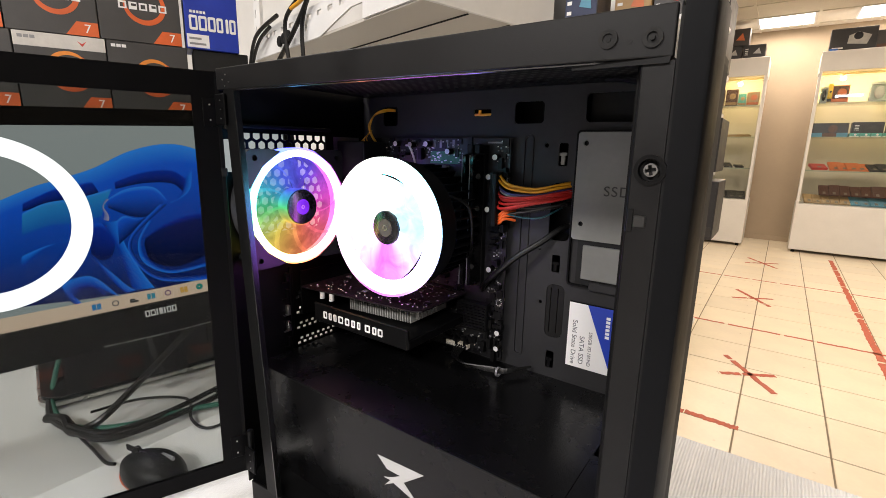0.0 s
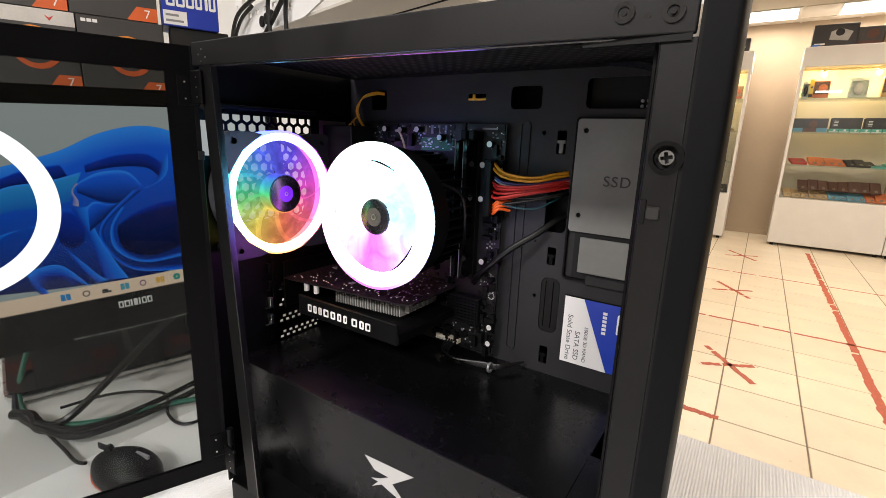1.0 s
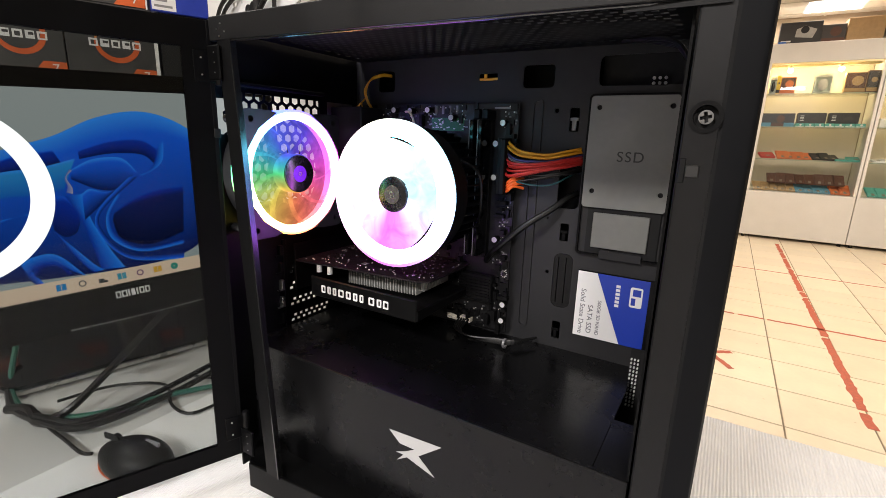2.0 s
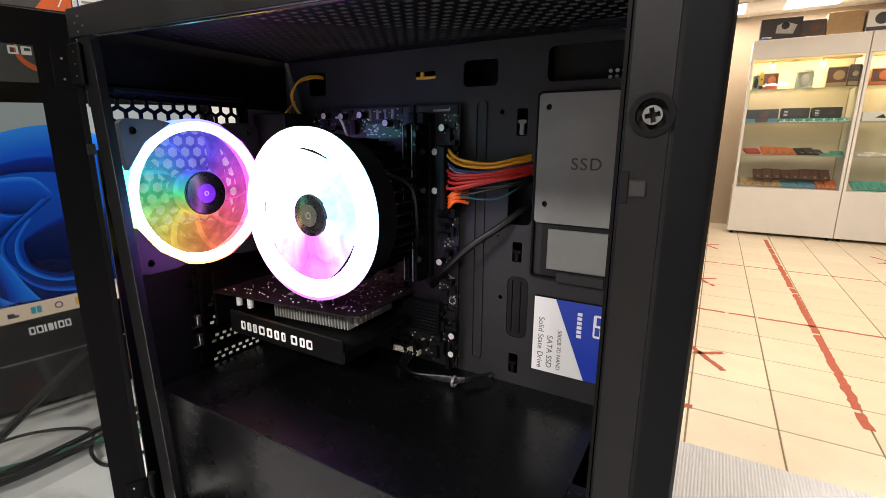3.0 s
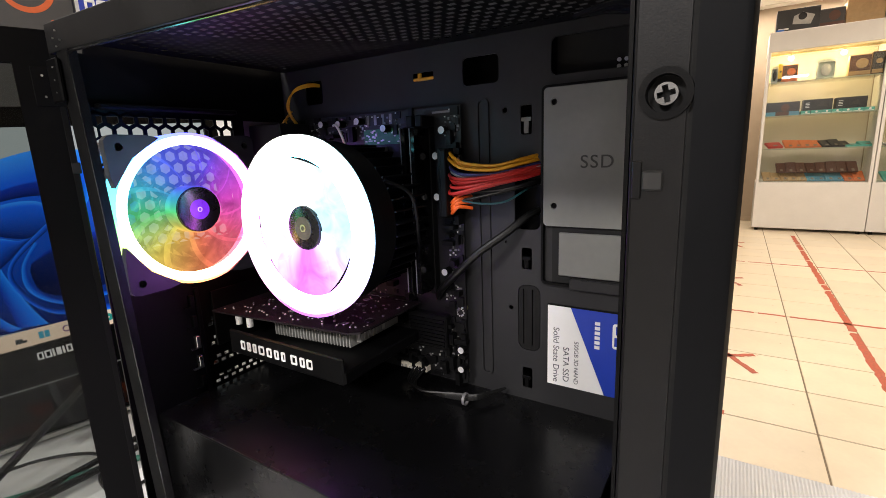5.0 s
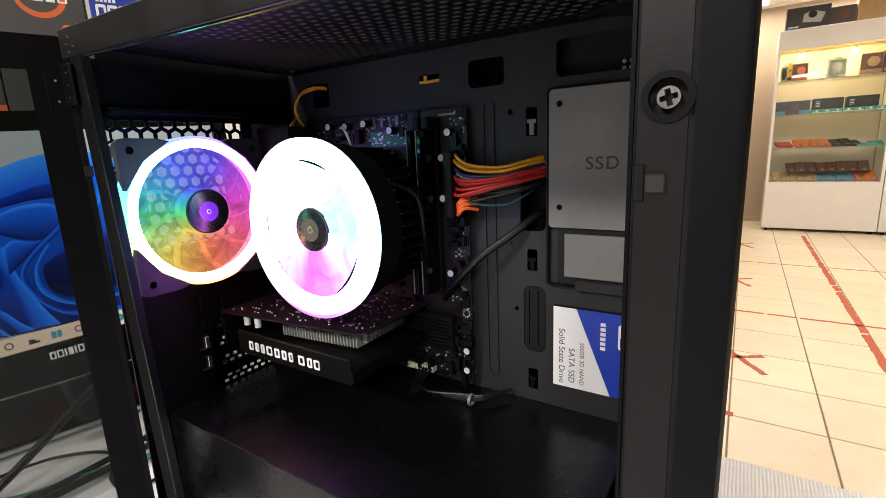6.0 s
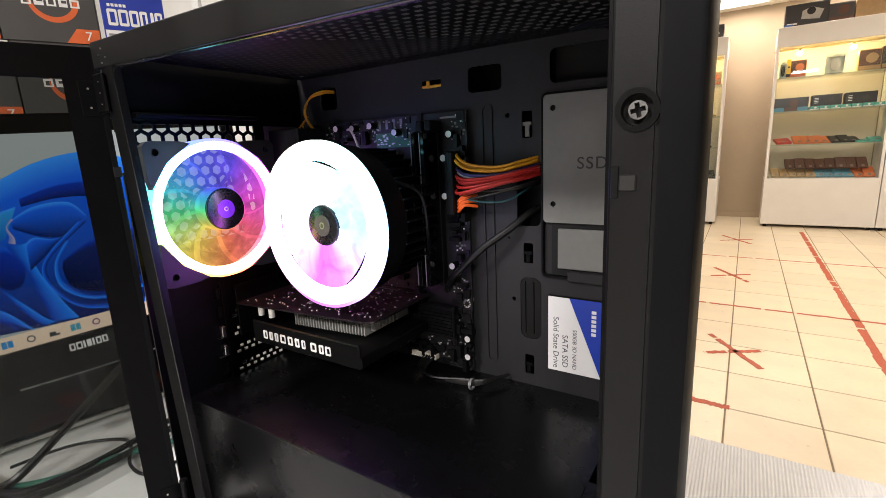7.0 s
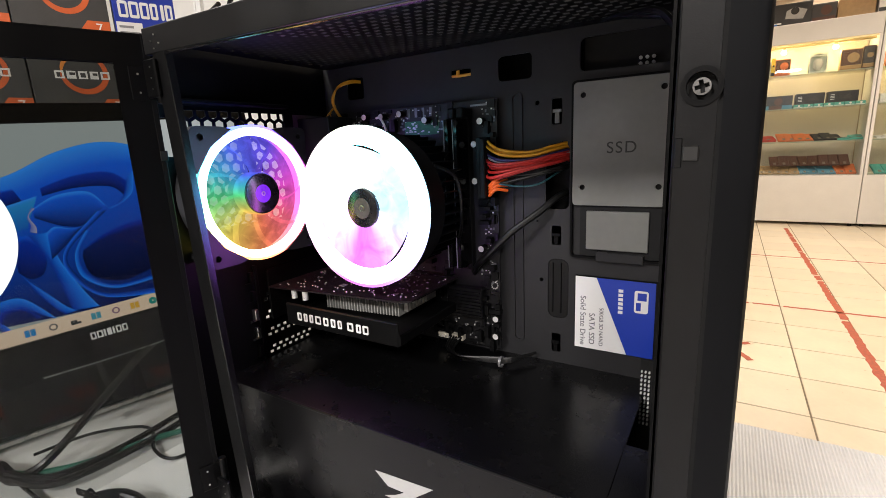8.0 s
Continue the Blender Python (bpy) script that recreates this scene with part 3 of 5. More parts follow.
cross = [(4.022 + a * ca - b * sa, 10.93 + a * sa + b * ca) for a, b in cross]
part("screw_head", plate(ngon(4.022, 10.93, 0.0365, 24), [cross], "y", Y0 + 0.012, Y0 + 0.046), zinc, fp, "bright cross-head screw")
latch = part("latch_tab", box(3.962, Y0 - 0.012, 10.615, 4.03, Y0 + 0.005, 10.682, 0.006), latch_grey, fp, "small grey plastic latch")
part("latch_base", box(3.93, Y0 - 0.006, 10.585, 3.961, Y0 + 0.01, 10.715, 0.003), black_plastic, latch)
for sx, sz in ((3.75, 11.61), (3.972, 11.597)):
    sc = part("rail_screw", annulus((sx, sz), "y", 0.028, 0.05, Y0 - 0.052 + 0.05 * (sx > 3.9) * 0.3, Y0 - 0.010, 24), dark_void, rail, smooth=True)
    part("screw_core", cyl((sx, Y0 - 0.046, sz), (sx, Y0 - 0.011, sz), 0.014, 12), dark_void, sc)
part("rail_hole", cyl((3.86, Y0 - 0.036, 11.588), (3.86, Y0 - 0.011, 11.588), 0.013, 12), dark_void, rail)
part("corner_plate", plate([(3.55, 11.50), (4.03, 11.50), (4.045, 11.53), (4.045, 11.62), (4.065, 11.64), (4.065, 11.50), (4.06, 11.47), (3.55, 11.47)], [], "y", Y0 - 0.016, Y0 - 0.010), black_plastic, rail)
part("front_panel", join(plate([(4.105, Y0 - 0.012), (4.225, Y0 - 0.012), (4.245, Y0), (4.258, Y0 + 0.03), (4.25, 0.3), (4.05, 1.98), (3.9, 1.98), (3.9, 1.9), (4.105, 1.9)], [], "z", 7.06, 11.80)), front_gloss, case, "glossy black front panel", smooth=True)
part("panel_seam", box(4.085, Y0 + 0.015, 7.1, 4.106, 1.9, 11.74), dark_void, case)
part("far_side_panel", box(0.0, 1.93, 7.1, 4.1, 1.96, 11.74), black_paint, case)

# rear panel with honeycomb vent, port opening and slots
slot_holes = []
for s in range(4):
    for k in range(7):
        for j in range(2):
            y, z = 0.46 + k * 0.085 + (0.04 if j else 0), 8.60 + s * 0.20 + j * 0.055
            slot_holes.append(rrect(y, z, y + 0.05, z + 0.034))
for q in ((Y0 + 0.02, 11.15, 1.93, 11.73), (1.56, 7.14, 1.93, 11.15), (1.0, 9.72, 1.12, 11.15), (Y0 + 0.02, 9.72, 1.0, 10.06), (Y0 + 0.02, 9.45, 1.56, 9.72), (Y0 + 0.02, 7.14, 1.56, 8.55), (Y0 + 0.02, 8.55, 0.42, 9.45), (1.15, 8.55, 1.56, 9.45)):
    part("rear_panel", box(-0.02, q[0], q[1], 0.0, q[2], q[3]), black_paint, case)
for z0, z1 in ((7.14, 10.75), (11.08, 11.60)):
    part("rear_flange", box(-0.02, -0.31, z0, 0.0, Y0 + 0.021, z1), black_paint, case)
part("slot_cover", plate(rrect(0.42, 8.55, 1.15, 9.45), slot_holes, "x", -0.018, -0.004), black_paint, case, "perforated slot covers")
part("port_plate", box(-0.02, 1.12, 9.72, 0.0, 1.56, 11.15), comp_shield, case, "bare metal port plate")
# honeycomb: each cell a six-sided rim
bm = bmesh.new()
pitch = 0.116
for r in range(15):
    for c in range(12):
        hy = -0.17 + c * pitch + (pitch / 2 if r % 2 else 0)
        hz = 9.72 + r * pitch * 0.866
        if hy > 1.03 or hz > 11.17 or hz < 10.10:
            continue
        o, i = ngon(hy, hz, pitch / 1.732, 6, 30), ngon(hy, hz, 0.049, 6, 30)
        vs = [[bm.verts.new((x, a, b)) for a, b in loop] for x in (-0.012, 0.0) for loop in (o, i)]
        for k in range(6):
            n2 = (k + 1) % 6
            bm.faces.new((vs[2][k], vs[2][n2], vs[3][n2], vs[3][k]))
            bm.faces.new((vs[0][k], vs[0][n2], vs[1][n2], vs[1][k]))
            bm.faces.new((vs[1][k], vs[1][n2], vs[3][n2], vs[3][k]))
tagged(part("honeycomb_vent", bm, black_paint, case, "black honeycomb vent"), kind="stuff")
for s in range(5):
    part("slot_tab", join(box(0.0, 0.30, 8.64 + s * 0.2, 0.05, 0.34, 8.76 + s * 0.2, 0.004), box(0.03, 0.24, 8.64 + s * 0.2, 0.05, 0.34, 8.655 + s * 0.2)), steel if s in (1, 2) else black_paint, case)
part("slot_bar", box(0.0, 0.36, 8.58, 0.03, 0.40, 9.62, 0.004), black_paint, case)
part("vent_ledge", box(0.0, Y0 + 0.02, 11.20, 0.10, 1.0, 11.24, 0.01), black_paint, case)

# tray with its openings
tray_holes = [
    rrect(2.24, 11.30, 2.57, 11.52, 0.04), rrect(3.00, 11.30, 3.80, 11.57, 0.05), rrect(2.70, 10.115, 2.925, 10.71, 0.06),
    rrect(2.725, 9.05, 2.925, 9.64, 0.07), rrect(2.755, 10.88, 2.85, 11.105, 0.015), rrect(2.76, 9.775, 2.85, 9.96, 0.015), rrect(2.765, 8.69, 2.855, 8.885, 0.015),
    rrect(1.735, 11.39, 1.95, 11.46, 0.01), rrect(0.36, 11.30, 0.60, 11.53, 0.03), rrect(3.03, 9.72, 3.70, 10.15, 0.02),
    ngon(2.62, 11.08, 0.022, 10), ngon(2.66, 9.42, 0.02, 10), ngon(2.62, 10.0, 0.012, 8),
]
tray = part("motherboard_tray", plate([(0.0, 7.14), (3.9, 7.14), (3.9, 11.72), (0.0, 11.72)], tray_holes, "y", TRAY, TRAY + 0.012), black_tray, case)
part("tray_groove", join(*[plate(rrect(2.365, 8.74, 2.48, 11.19, 0.05), [rrect(2.385, 8.76, 2.46, 11.17, 0.035)], "y", TRAY - 0.018, TRAY)]), black_tray, tray)
for z0, z1 in ((10.88, 11.105), (9.775, 9.96), (8.69, 8.885)):
    part("cable_clip", join(box(2.785, TRAY - 0.01, z0 + 0.01, 2.825, TRAY + 0.01, z1 - 0.09, 0.004), box(2.765, TRAY - 0.012, (z0 + z1) / 2 - 0.01, 2.845, TRAY + 0.004, (z0 + z1) / 2 + 0.02, 0.003)), cover_grey if z0 > 10 else black_paint, tray)
part("grommet", plate(rrect(2.73, 9.055, 2.92, 9.635, 0.065), [rrect(2.77, 9.10, 2.78, 9.60), rrect(2.85, 9.10, 2.86, 9.60)], "y", TRAY + 0.004, TRAY + 0.03), rubber, tray, "black rubber grommet")
for z0, z1 in ((10.115, 10.71),):
    part("back_wall", box(2.5, 1.86, z0 - 0.2, 3.0, 1.88, z1 + 0.2), black_paint, tray)
# drive cover plate with stamped letters
cover = part("drive_cover", plate(rrect(2.965, 10.165, 3.725, 11.21, 0.03), [ngon(3.045, 11.105, 0.024, 12), ngon(3.672, 11.115, 0.024, 12), ngon(3.05, 10.325, 0.024, 12), ngon(3.668, 10.33, 0.024, 12)], "y", TRAY - 0.05, TRAY - 0.035), cover_grey, case, "dark grey steel drive cover")
part("cover_rim", plate(rrect(2.945, 9.68, 3.745, 11.23, 0.04), [rrect(2.962, 9.697, 3.728, 11.213, 0.03)], "y", TRAY - 0.045, TRAY - 0.002), black_paint, cover)
part("pocket_floor", box(3.03, TRAY - 0.02, 9.70, 3.70, TRAY - 0.008, 10.16), dark_void, cover)
part("pocket_plate", box(3.09, TRAY - 0.045, 9.765, 3.61, TRAY - 0.022, 10.115, 0.006), cover_grey, cover)
part("pocket_tongue", join(box(3.18, TRAY - 0.055, 9.66, 3.58, TRAY - 0.035, 9.745, 0.006), box(3.20, TRAY - 0.06, 9.735, 3.28, TRAY - 0.04, 9.75)), black_tray, cover)
stamp = material("stamped_letter", (0.035, 0.035, 0.033), 0.5, 0, 0.1, 40)
writing("stamped_letters", "SSD", 0.0135, DM @ Matrix.Translation((3.37, TRAY - 0.051, 10.655)) @ Matrix.Rotation(radians(90), 4, "X") @ Matrix.Scale(10, 4), stamp, cover, "stamped letters", spacing=1.15)

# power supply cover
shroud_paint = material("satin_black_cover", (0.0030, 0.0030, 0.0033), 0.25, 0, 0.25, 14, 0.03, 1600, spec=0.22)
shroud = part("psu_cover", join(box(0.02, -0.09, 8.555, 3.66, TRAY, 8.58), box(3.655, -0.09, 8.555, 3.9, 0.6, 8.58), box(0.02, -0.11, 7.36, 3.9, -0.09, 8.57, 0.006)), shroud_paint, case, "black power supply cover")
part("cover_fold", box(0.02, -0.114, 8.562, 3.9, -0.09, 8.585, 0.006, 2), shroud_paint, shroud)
emblem = [(1.90, 8.22), (2.45, 8.25), (2.22, 8.07), (2.39, 7.93), (2.10, 8.01), (1.99, 7.94), (2.06, 8.02), (1.98, 8.02), (2.08, 8.06), (2.18, 8.12), (2.02, 8.12)]
part("emblem", plate(emblem, [], "y", -0.114, -0.108), pale_print, shroud, "angular pale grey emblem")
# White dots on an added plate stand for light coming through perforations.
inlet = part("inlet_plate", box(3.63, 1.37, 7.9, 3.885, 1.39, 8.90), dark_void, case, "added dark plate with white dots for light through holes")
for k in range(3):
    for j in range(13):
        part("hole_light_dot", cyl((3.645 + k * 0.03, 1.345, 8.32 + j * 0.04), (3.645 + k * 0.03, 1.375, 8.32 + j * 0.04), 0.0085, 8), white_metal, inlet)

# perforated roof with a dust filter over it
bm = bmesh.new()
nx, ny = 150, 46
xs = [0.06 + (3.86 - 0.06) * i / nx for i in range(nx + 1)]
ys = [Y0 + 0.05 + (TRAY - Y0 - 0.05) * j / ny for j in range(ny + 1)]
grid = [[bm.verts.new((x, y, 11.66)) for y in ys] for x in xs]
for i in range(nx):
    for j in range(ny):
        edge = i < 6 or i > nx - 7 or j < 3 or j > ny - 4
        if edge or not ((j % 2 == 1) and ((i + (j // 2 % 2) * 2) % 4 < 2)):
            bm.faces.new((grid[i][j], grid[i + 1][j], grid[i + 1][j + 1], grid[i][j + 1]))
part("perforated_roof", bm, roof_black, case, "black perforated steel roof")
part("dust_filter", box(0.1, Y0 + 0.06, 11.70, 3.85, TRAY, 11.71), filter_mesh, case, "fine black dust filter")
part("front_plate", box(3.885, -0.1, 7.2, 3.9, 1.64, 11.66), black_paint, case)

# ---- glass side door, swung open on its rear hinges ----
DOOR = DM @ Matrix.Translation((0.20, -0.30, 0)) @ Matrix.Rotation(radians(248.5), 4, "Z")
door = thing("glass_side_door", DOOR @ Vector((2.0, 0, 7.43)), "open smoked glass side door with a black border", "glass door")
S0, S1, ZB, ZT = 0.13, 4.25, 7.44, 11.69
frit = material("black_glass_border", (0.0025, 0.0025, 0.0027), 0.35, 0, 0.1, 30, spec=0.07)
pane = part("pane", box(S0, -0.018, ZB, S1, 0.018, ZT, 0.004), door_glass, door, "smoked glass pane", m=DOOR)
pane.visible_shadow = False
part("border", plate(rrect(S0, ZB, S1, ZT), [rrect(S0 + 0.225, ZB + 0.18, S1 - 0.2, ZT - 0.225)], "y", 0.0195, 0.0225), frit, door, "black printed border", m=DOOR)
part("border", plate(rrect(S0, ZB, S1, ZT), [rrect(S0 + 0.225, ZB + 0.18, S1 - 0.2, ZT - 0.225)], "y", -0.0225, -0.0195), frit, door, "black printed border", m=DOOR)
part("metal_edge", box(S0 - 0.02, -0.025, ZB - 0.005, S0 + 0.02, 0.025, ZT + 0.005, 0.004), black_paint, door, m=DOOR)
for hz in (7.62, 11.17):
    h = part("hinge", cyl((S0 - 0.06, 0.02, hz), (S0 - 0.06, 0.02, hz + 0.30), 0.035, 14, bev=0.008), black_plastic, door, "black steel hinge", m=DOOR, smooth=True)
    part("hinge_leaf", box(S0 - 0.03, 0.023, hz + 0.02, S0 + 0.14, 0.034, hz + 0.28, 0.005), frit, h, m=DOOR)
    for dz in (0.08, 0.22):
        part("rivet", cyl((S0 + 0.08, 0.034, hz + dz), (S0 + 0.08, 0.042, hz + dz), 0.008, 8), steel, h, m=DOOR)
part("bump_stop", box(S0 - 0.035, 0.02, 10.72, S0 + 0.02, 0.04, 10.80, 0.006), rubber, door, m=DOOR)
for hz in (7.55, 11.2):
    part("hinge_bracket", box(0.24 + 0.05 * (hz < 9), PY - 0.035, hz, 0.40 + 0.06 * (hz < 9), PY - 0.002, hz + 0.28, 0.01), frit, case)
    for k in range(3):
        part("bracket_rivet", cyl((0.34 + 0.05 * (hz < 9), PY - 0.04, hz + 0.06 + 0.08 * k), (0.34 + 0.05 * (hz < 9), PY - 0.034, hz + 0.06 + 0.08 * k), 0.005, 8), steel, case)
for sx, sz in ((0.37, 11.60), (0.47, 11.575), (0.42, 11.64), (0.40, 11.545)):
    part("bracket_rivet", cyl((sx, PY - 0.018, sz), (sx, PY - 0.010, sz), 0.006, 8), steel, rail)
# ---- fans: colours run round the ring ----
def ring_light(name, centre, axis, stops, strength, white=0.0, clear=0.0, streaks=0.0):
    m = bpy.data.materials.new(name)
    m.use_nodes = True
    nt = m.node_tree
    nt.nodes.remove(nt.nodes["Principled BSDF"])
    tc = nt.nodes.new("ShaderNodeTexCoord")
    sub = nt.nodes.new("ShaderNodeVectorMath")
    sub.operation = "SUBTRACT"
    sub.inputs[1].default_value = centre
    sep = nt.nodes.new("ShaderNodeSeparateXYZ")
    com = nt.nodes.new("ShaderNodeCombineXYZ")
    gr = nt.nodes.new("ShaderNodeTexGradient")
    gr.gradient_type = "RADIAL"
    cr = nt.nodes.new("ShaderNodeValToRGB")
    em = nt.nodes.new("ShaderNodeEmission")
    em.inputs[1].default_value = strength
    nt.links.new(tc.outputs["Object"], sub.inputs[0])
    nt.links.new(sub.outputs[0], sep.inputs[0])
    nt.links.new(sep.outputs[1 if axis == "x" else 0], com.inputs[0])
    nt.links.new(sep.outputs[2], com.inputs[1])
    nt.links.new(com.outputs[0], gr.inputs[0])
    nt.links.new(gr.outputs["Fac"], cr.inputs[0])
    els = cr.color_ramp.elements
    while len(els) < len(stops):
        els.new(0.5)
    for e, (p, c) in zip(els, stops):
        e.position = p
        e.color = (*[v * (1 - white) + white for v in c], 1)
    nt.links.new(cr.outputs[0], em.inputs[0])
    out = em.outputs[0]
    if streaks:
        ns = nt.nodes.new("ShaderNodeTexNoise")
        ns.inputs["Scale"].default_value, ns.inputs["Detail"].default_value, ns.inputs["Distortion"].default_value = 38, 3, 1.5
        mr = nt.nodes.new("ShaderNodeMapRange")
        mr.inputs[1].default_value, mr.inputs[2].default_value = 0.3, 0.7
        mr.inputs[3].default_value, mr.inputs[4].default_value = strength * (1 - streaks), strength * (1 + streaks)
        nt.links.new(tc.outputs["Object"], ns.inputs["Vector"])
        nt.links.new(ns.outputs[0], mr.inputs[0])
        nt.links.new(mr.outputs[0], em.inputs[1])
    if clear:
        tr = nt.nodes.new("ShaderNodeBsdfTransparent")
        mx = nt.nodes.new("ShaderNodeMixShader")
        mx.inputs[0].default_value = clear
        nt.links.new(out, mx.inputs[1])
        nt.links.new(tr.outputs[0], mx.inputs[2])
        out = mx.outputs[0]
    nt.links.new(out, nt.nodes["Material Output"].inputs[0])
    return m


REAR = [(0.0, (0.10, 0.75, 0.25)), (0.13, (0.85, 0.65, 0.10)), (0.27, (1.0, 0.22, 0.10)), (0.40, (1.0, 0.12, 0.25)), (0.53, (0.95, 0.08, 0.75)), (0.68, (0.15, 0.08, 1.0)), (0.82, (0.08, 0.15, 1.0)), (0.92, (0.05, 0.5, 0.7)), (1.0, (0.10, 0.75, 0.25))]
TOPS = [(0.0, (0.95, 0.72, 1.0)), (0.12, (1.0, 0.60, 0.95)), (0.20, (0.85, 0.16, 0.90)), (0.30, (0.62, 0.22, 0.95)), (0.37, (0.80, 0.55, 1.0)), (0.5, (0.42, 0.74, 1.0)), (0.64, (0.55, 0.86, 0.95)), (0.8, (0.95, 0.93, 0.80)), (1.0, (0.95, 0.72, 1.0))]
LEDS = [(0.0, (0.75, 0.14, 1.0)), (0.22, (0.70, 0.13, 1.0)), (0.40, (0.30, 0.14, 1.0)), (0.55, (0.14, 0.40, 1.0)), (0.75, (0.14, 0.85, 0.95)), (0.88, (0.6, 0.4, 0.9)), (1.0, (0.75, 0.14, 1.0))]
RC = (0.03, 0.0315, 1.0875)
rear_ring = ring_light("rear_ring_light", RC, "x", REAR, 13.0, 0.08)
rear_edge = ring_light("rear_edge_light", RC, "x", REAR, 4.5, 0.02)
rear_blade = ring_light("rear_blade_light", RC, "x", REAR, 1.0, 0.02, 0.42, 0.30)
CC = (0.1455, 0.05, 1.074)
cool_ring = ring_light("cooler_ring_light", CC, "y", LEDS, 20.0, 0.0)
cool_edge = ring_light("cooler_edge_light", CC, "y", TOPS, 2.2, 0.0)
cool_blade = ring_light("cooler_blade_light", CC, "y", TOPS, 1.75, 0.0, 0.02, 0.30)


def blade(c, axis, r0, r1, a0, span, sweep, v0, v1, n=8):
    """One swept fan blade, thin, twisted from v0 to v1 along the axis."""
    bm = bmesh.new()
    grid = []
    for i in range(n + 1):
        r = r0 + (r1 - r0) * i / n
        row = []
        for j in range(5):
            f = j / 4
            a = radians(a0 + span * (f - 0.5) + sweep * (i / n) ** 1.5)
            row.append(bm.verts.new(to3(c[0] + r * math.cos(a), c[1] + r * math.sin(a), axis, v0 + (v1 - v0) * f)))
        grid.append(row)
    for i in range(n):
        for j in range(4):
            bm.faces.new((grid[i][j], grid[i + 1][j], grid[i + 1][j + 1], grid[i][j + 1]))
    bmesh.ops.solidify(bm, geom=bm.faces[:], thickness=0.008)
    return bm


hub_black = material("fan_hub_black", (0.008, 0.008, 0.009), 0.25, 0, 0.1, 40)
fan_frame_mat = material("fan_frame_black", (0.02, 0.021, 0.024), 0.4, 0, 0.15, 30, spec=0.3)
C1 = (0.315, 10.375)
rf = thing("rear_fan", (0.02, 0.029, 1.0875), "rear case fan with rainbow glowing light ring", "fan")
part("ring", annulus(C1, "x", 0.540, 0.612, 0.30, 0.36), rear_ring, rf, "white-hot glowing ring", smooth=True)
part("ring_edge", annulus(C1, "x", 0.612, 0.635, 0.295, 0.35), rear_edge, rf, "coloured outer rim of the ring", smooth=True)
part("ring_wall", annulus(C1, "x", 0.580, 0.630, 0.17, 0.293), rear_edge, rf, "glowing outer wall", smooth=True)
part("barrel", annulus(C1, "x", 0.575, 0.615, 0.02, 0.168), fan_frame_mat, rf, smooth=True)
for sy in (-1, 1):
    for sz in (-1, 1):
        loop = [(C1[0] + sy * a, C1[1] + sz * b) for a, b in ((0.545, 0.615), (0.59, 0.605), (0.615, 0.575), (0.618, 0.53), (0.612, 0.32), (0.592, 0.225), (0.442, 0.442), (0.225, 0.592), (0.32, 0.612))]
        pad = part("corner_pad", plate(loop, [ngon(C1[0] + sy * 0.525, C1[1] + sz * 0.525, 0.03, 12)], "x", 0.30, 0.368), fan_frame_mat, rf, "dark rubber corner pad")
        part("pad_post", cyl((0.02, C1[0] + sy * 0.525, C1[1] + sz * 0.525), (0.31, C1[0] + sy * 0.525, C1[1] + sz * 0.525), 0.045, 12), hub_black, pad)
for k in range(9):
    part("blade", blade(C1, "x", 0.185, 0.552, k * 40, 45, 22, 0.26, 0.298), rear_blade, rf, "tinted translucent blade", smooth=True)
hub = part("hub", cyl((0.12, *C1), (0.40, *C1), 0.190, 40, bev=0.012), hub_black, rf, "glossy black hub", smooth=True)
part("hub_ring", annulus(C1, "x", 0.192, 0.200, 0.23, 0.385, 40), rear_blade, hub, "tinted translucent collar")
hub_glow = material("hub_violet_glow", (0.16, 0.02, 0.55), 0.3, 0, 0.3, 90, emit=0.35)
part("hub_light", annulus(C1, "x", 0.0, 0.085, 0.4002, 0.4015, 32), hub_glow, hub, "dim violet light in the hub")
part("hub_cap", annulus(C1, "x", 0.012, 0.022, 0.402, 0.404, 24), steel, hub)
for k in range(4):
    a = radians(45 + 90 * k)
    part("strut", cyl((0.05, C1[0] + 0.15 * math.cos(a), C1[1] + 0.15 * math.sin(a)), (0.05, C1[0] + 0.62 * math.cos(a), C1[1] + 0.62 * math.sin(a)), 0.02, 6), fan_frame_mat, rf)

C2 = (1.455, 10.24)
cooler = thing("cpu_cooler", (0.1455, 0.15, 1.074), "round processor cooler with a glowing white pastel fan", "cooler")
part("ring", annulus(C2, "y", 0.535, 0.672, 0.445, 0.50), cool_ring, cooler, "white-hot glowing ring", smooth=True)
part("ring_edge", annulus(C2, "y", 0.672, 0.70, 0.452, 0.505), cool_edge, cooler, "pastel coloured rim", smooth=True)
part("barrel", annulus(C2, "y", 0.60, 0.655, 0.506, 0.80), black_paint, cooler, smooth=True)
for k in range(9):
    part("blade", blade(C2, "y", 0.172, 0.55, k * 40 + 12, 46, -24, 0.522, 0.508), cool_blade, cooler, "glowing translucent blade", smooth=True)
# Solid dark arcs put in for the shade in the blade-tip slits.
for a0, a1 in ((58, 92), (-62, -18)):
    bm = bmesh.new()
    rows = [[bm.verts.new((C2[0] + r * math.cos(radians(a0 + (a1 - a0) * i / 16)), y, C2[1] + r * math.sin(radians(a0 + (a1 - a0) * i / 16)))) for r, y in ((0.534 - 0.014 * math.sin(math.pi * i / 16), 0.444), (0.538, 0.444), (0.538, 0.47), (0.534 - 0.014 * math.sin(math.pi * i / 16), 0.47))] for i in range(17)]
    for p, q in zip(rows, rows[1:]):
        for j in range(4):
            bm.faces.new((p[j], p[(j + 1) % 4], q[(j + 1) % 4], q[j]))
    part("gap_shade_arc", bm, hub_black, cooler, "dark arc for the shaded gap between blade tips and ring")
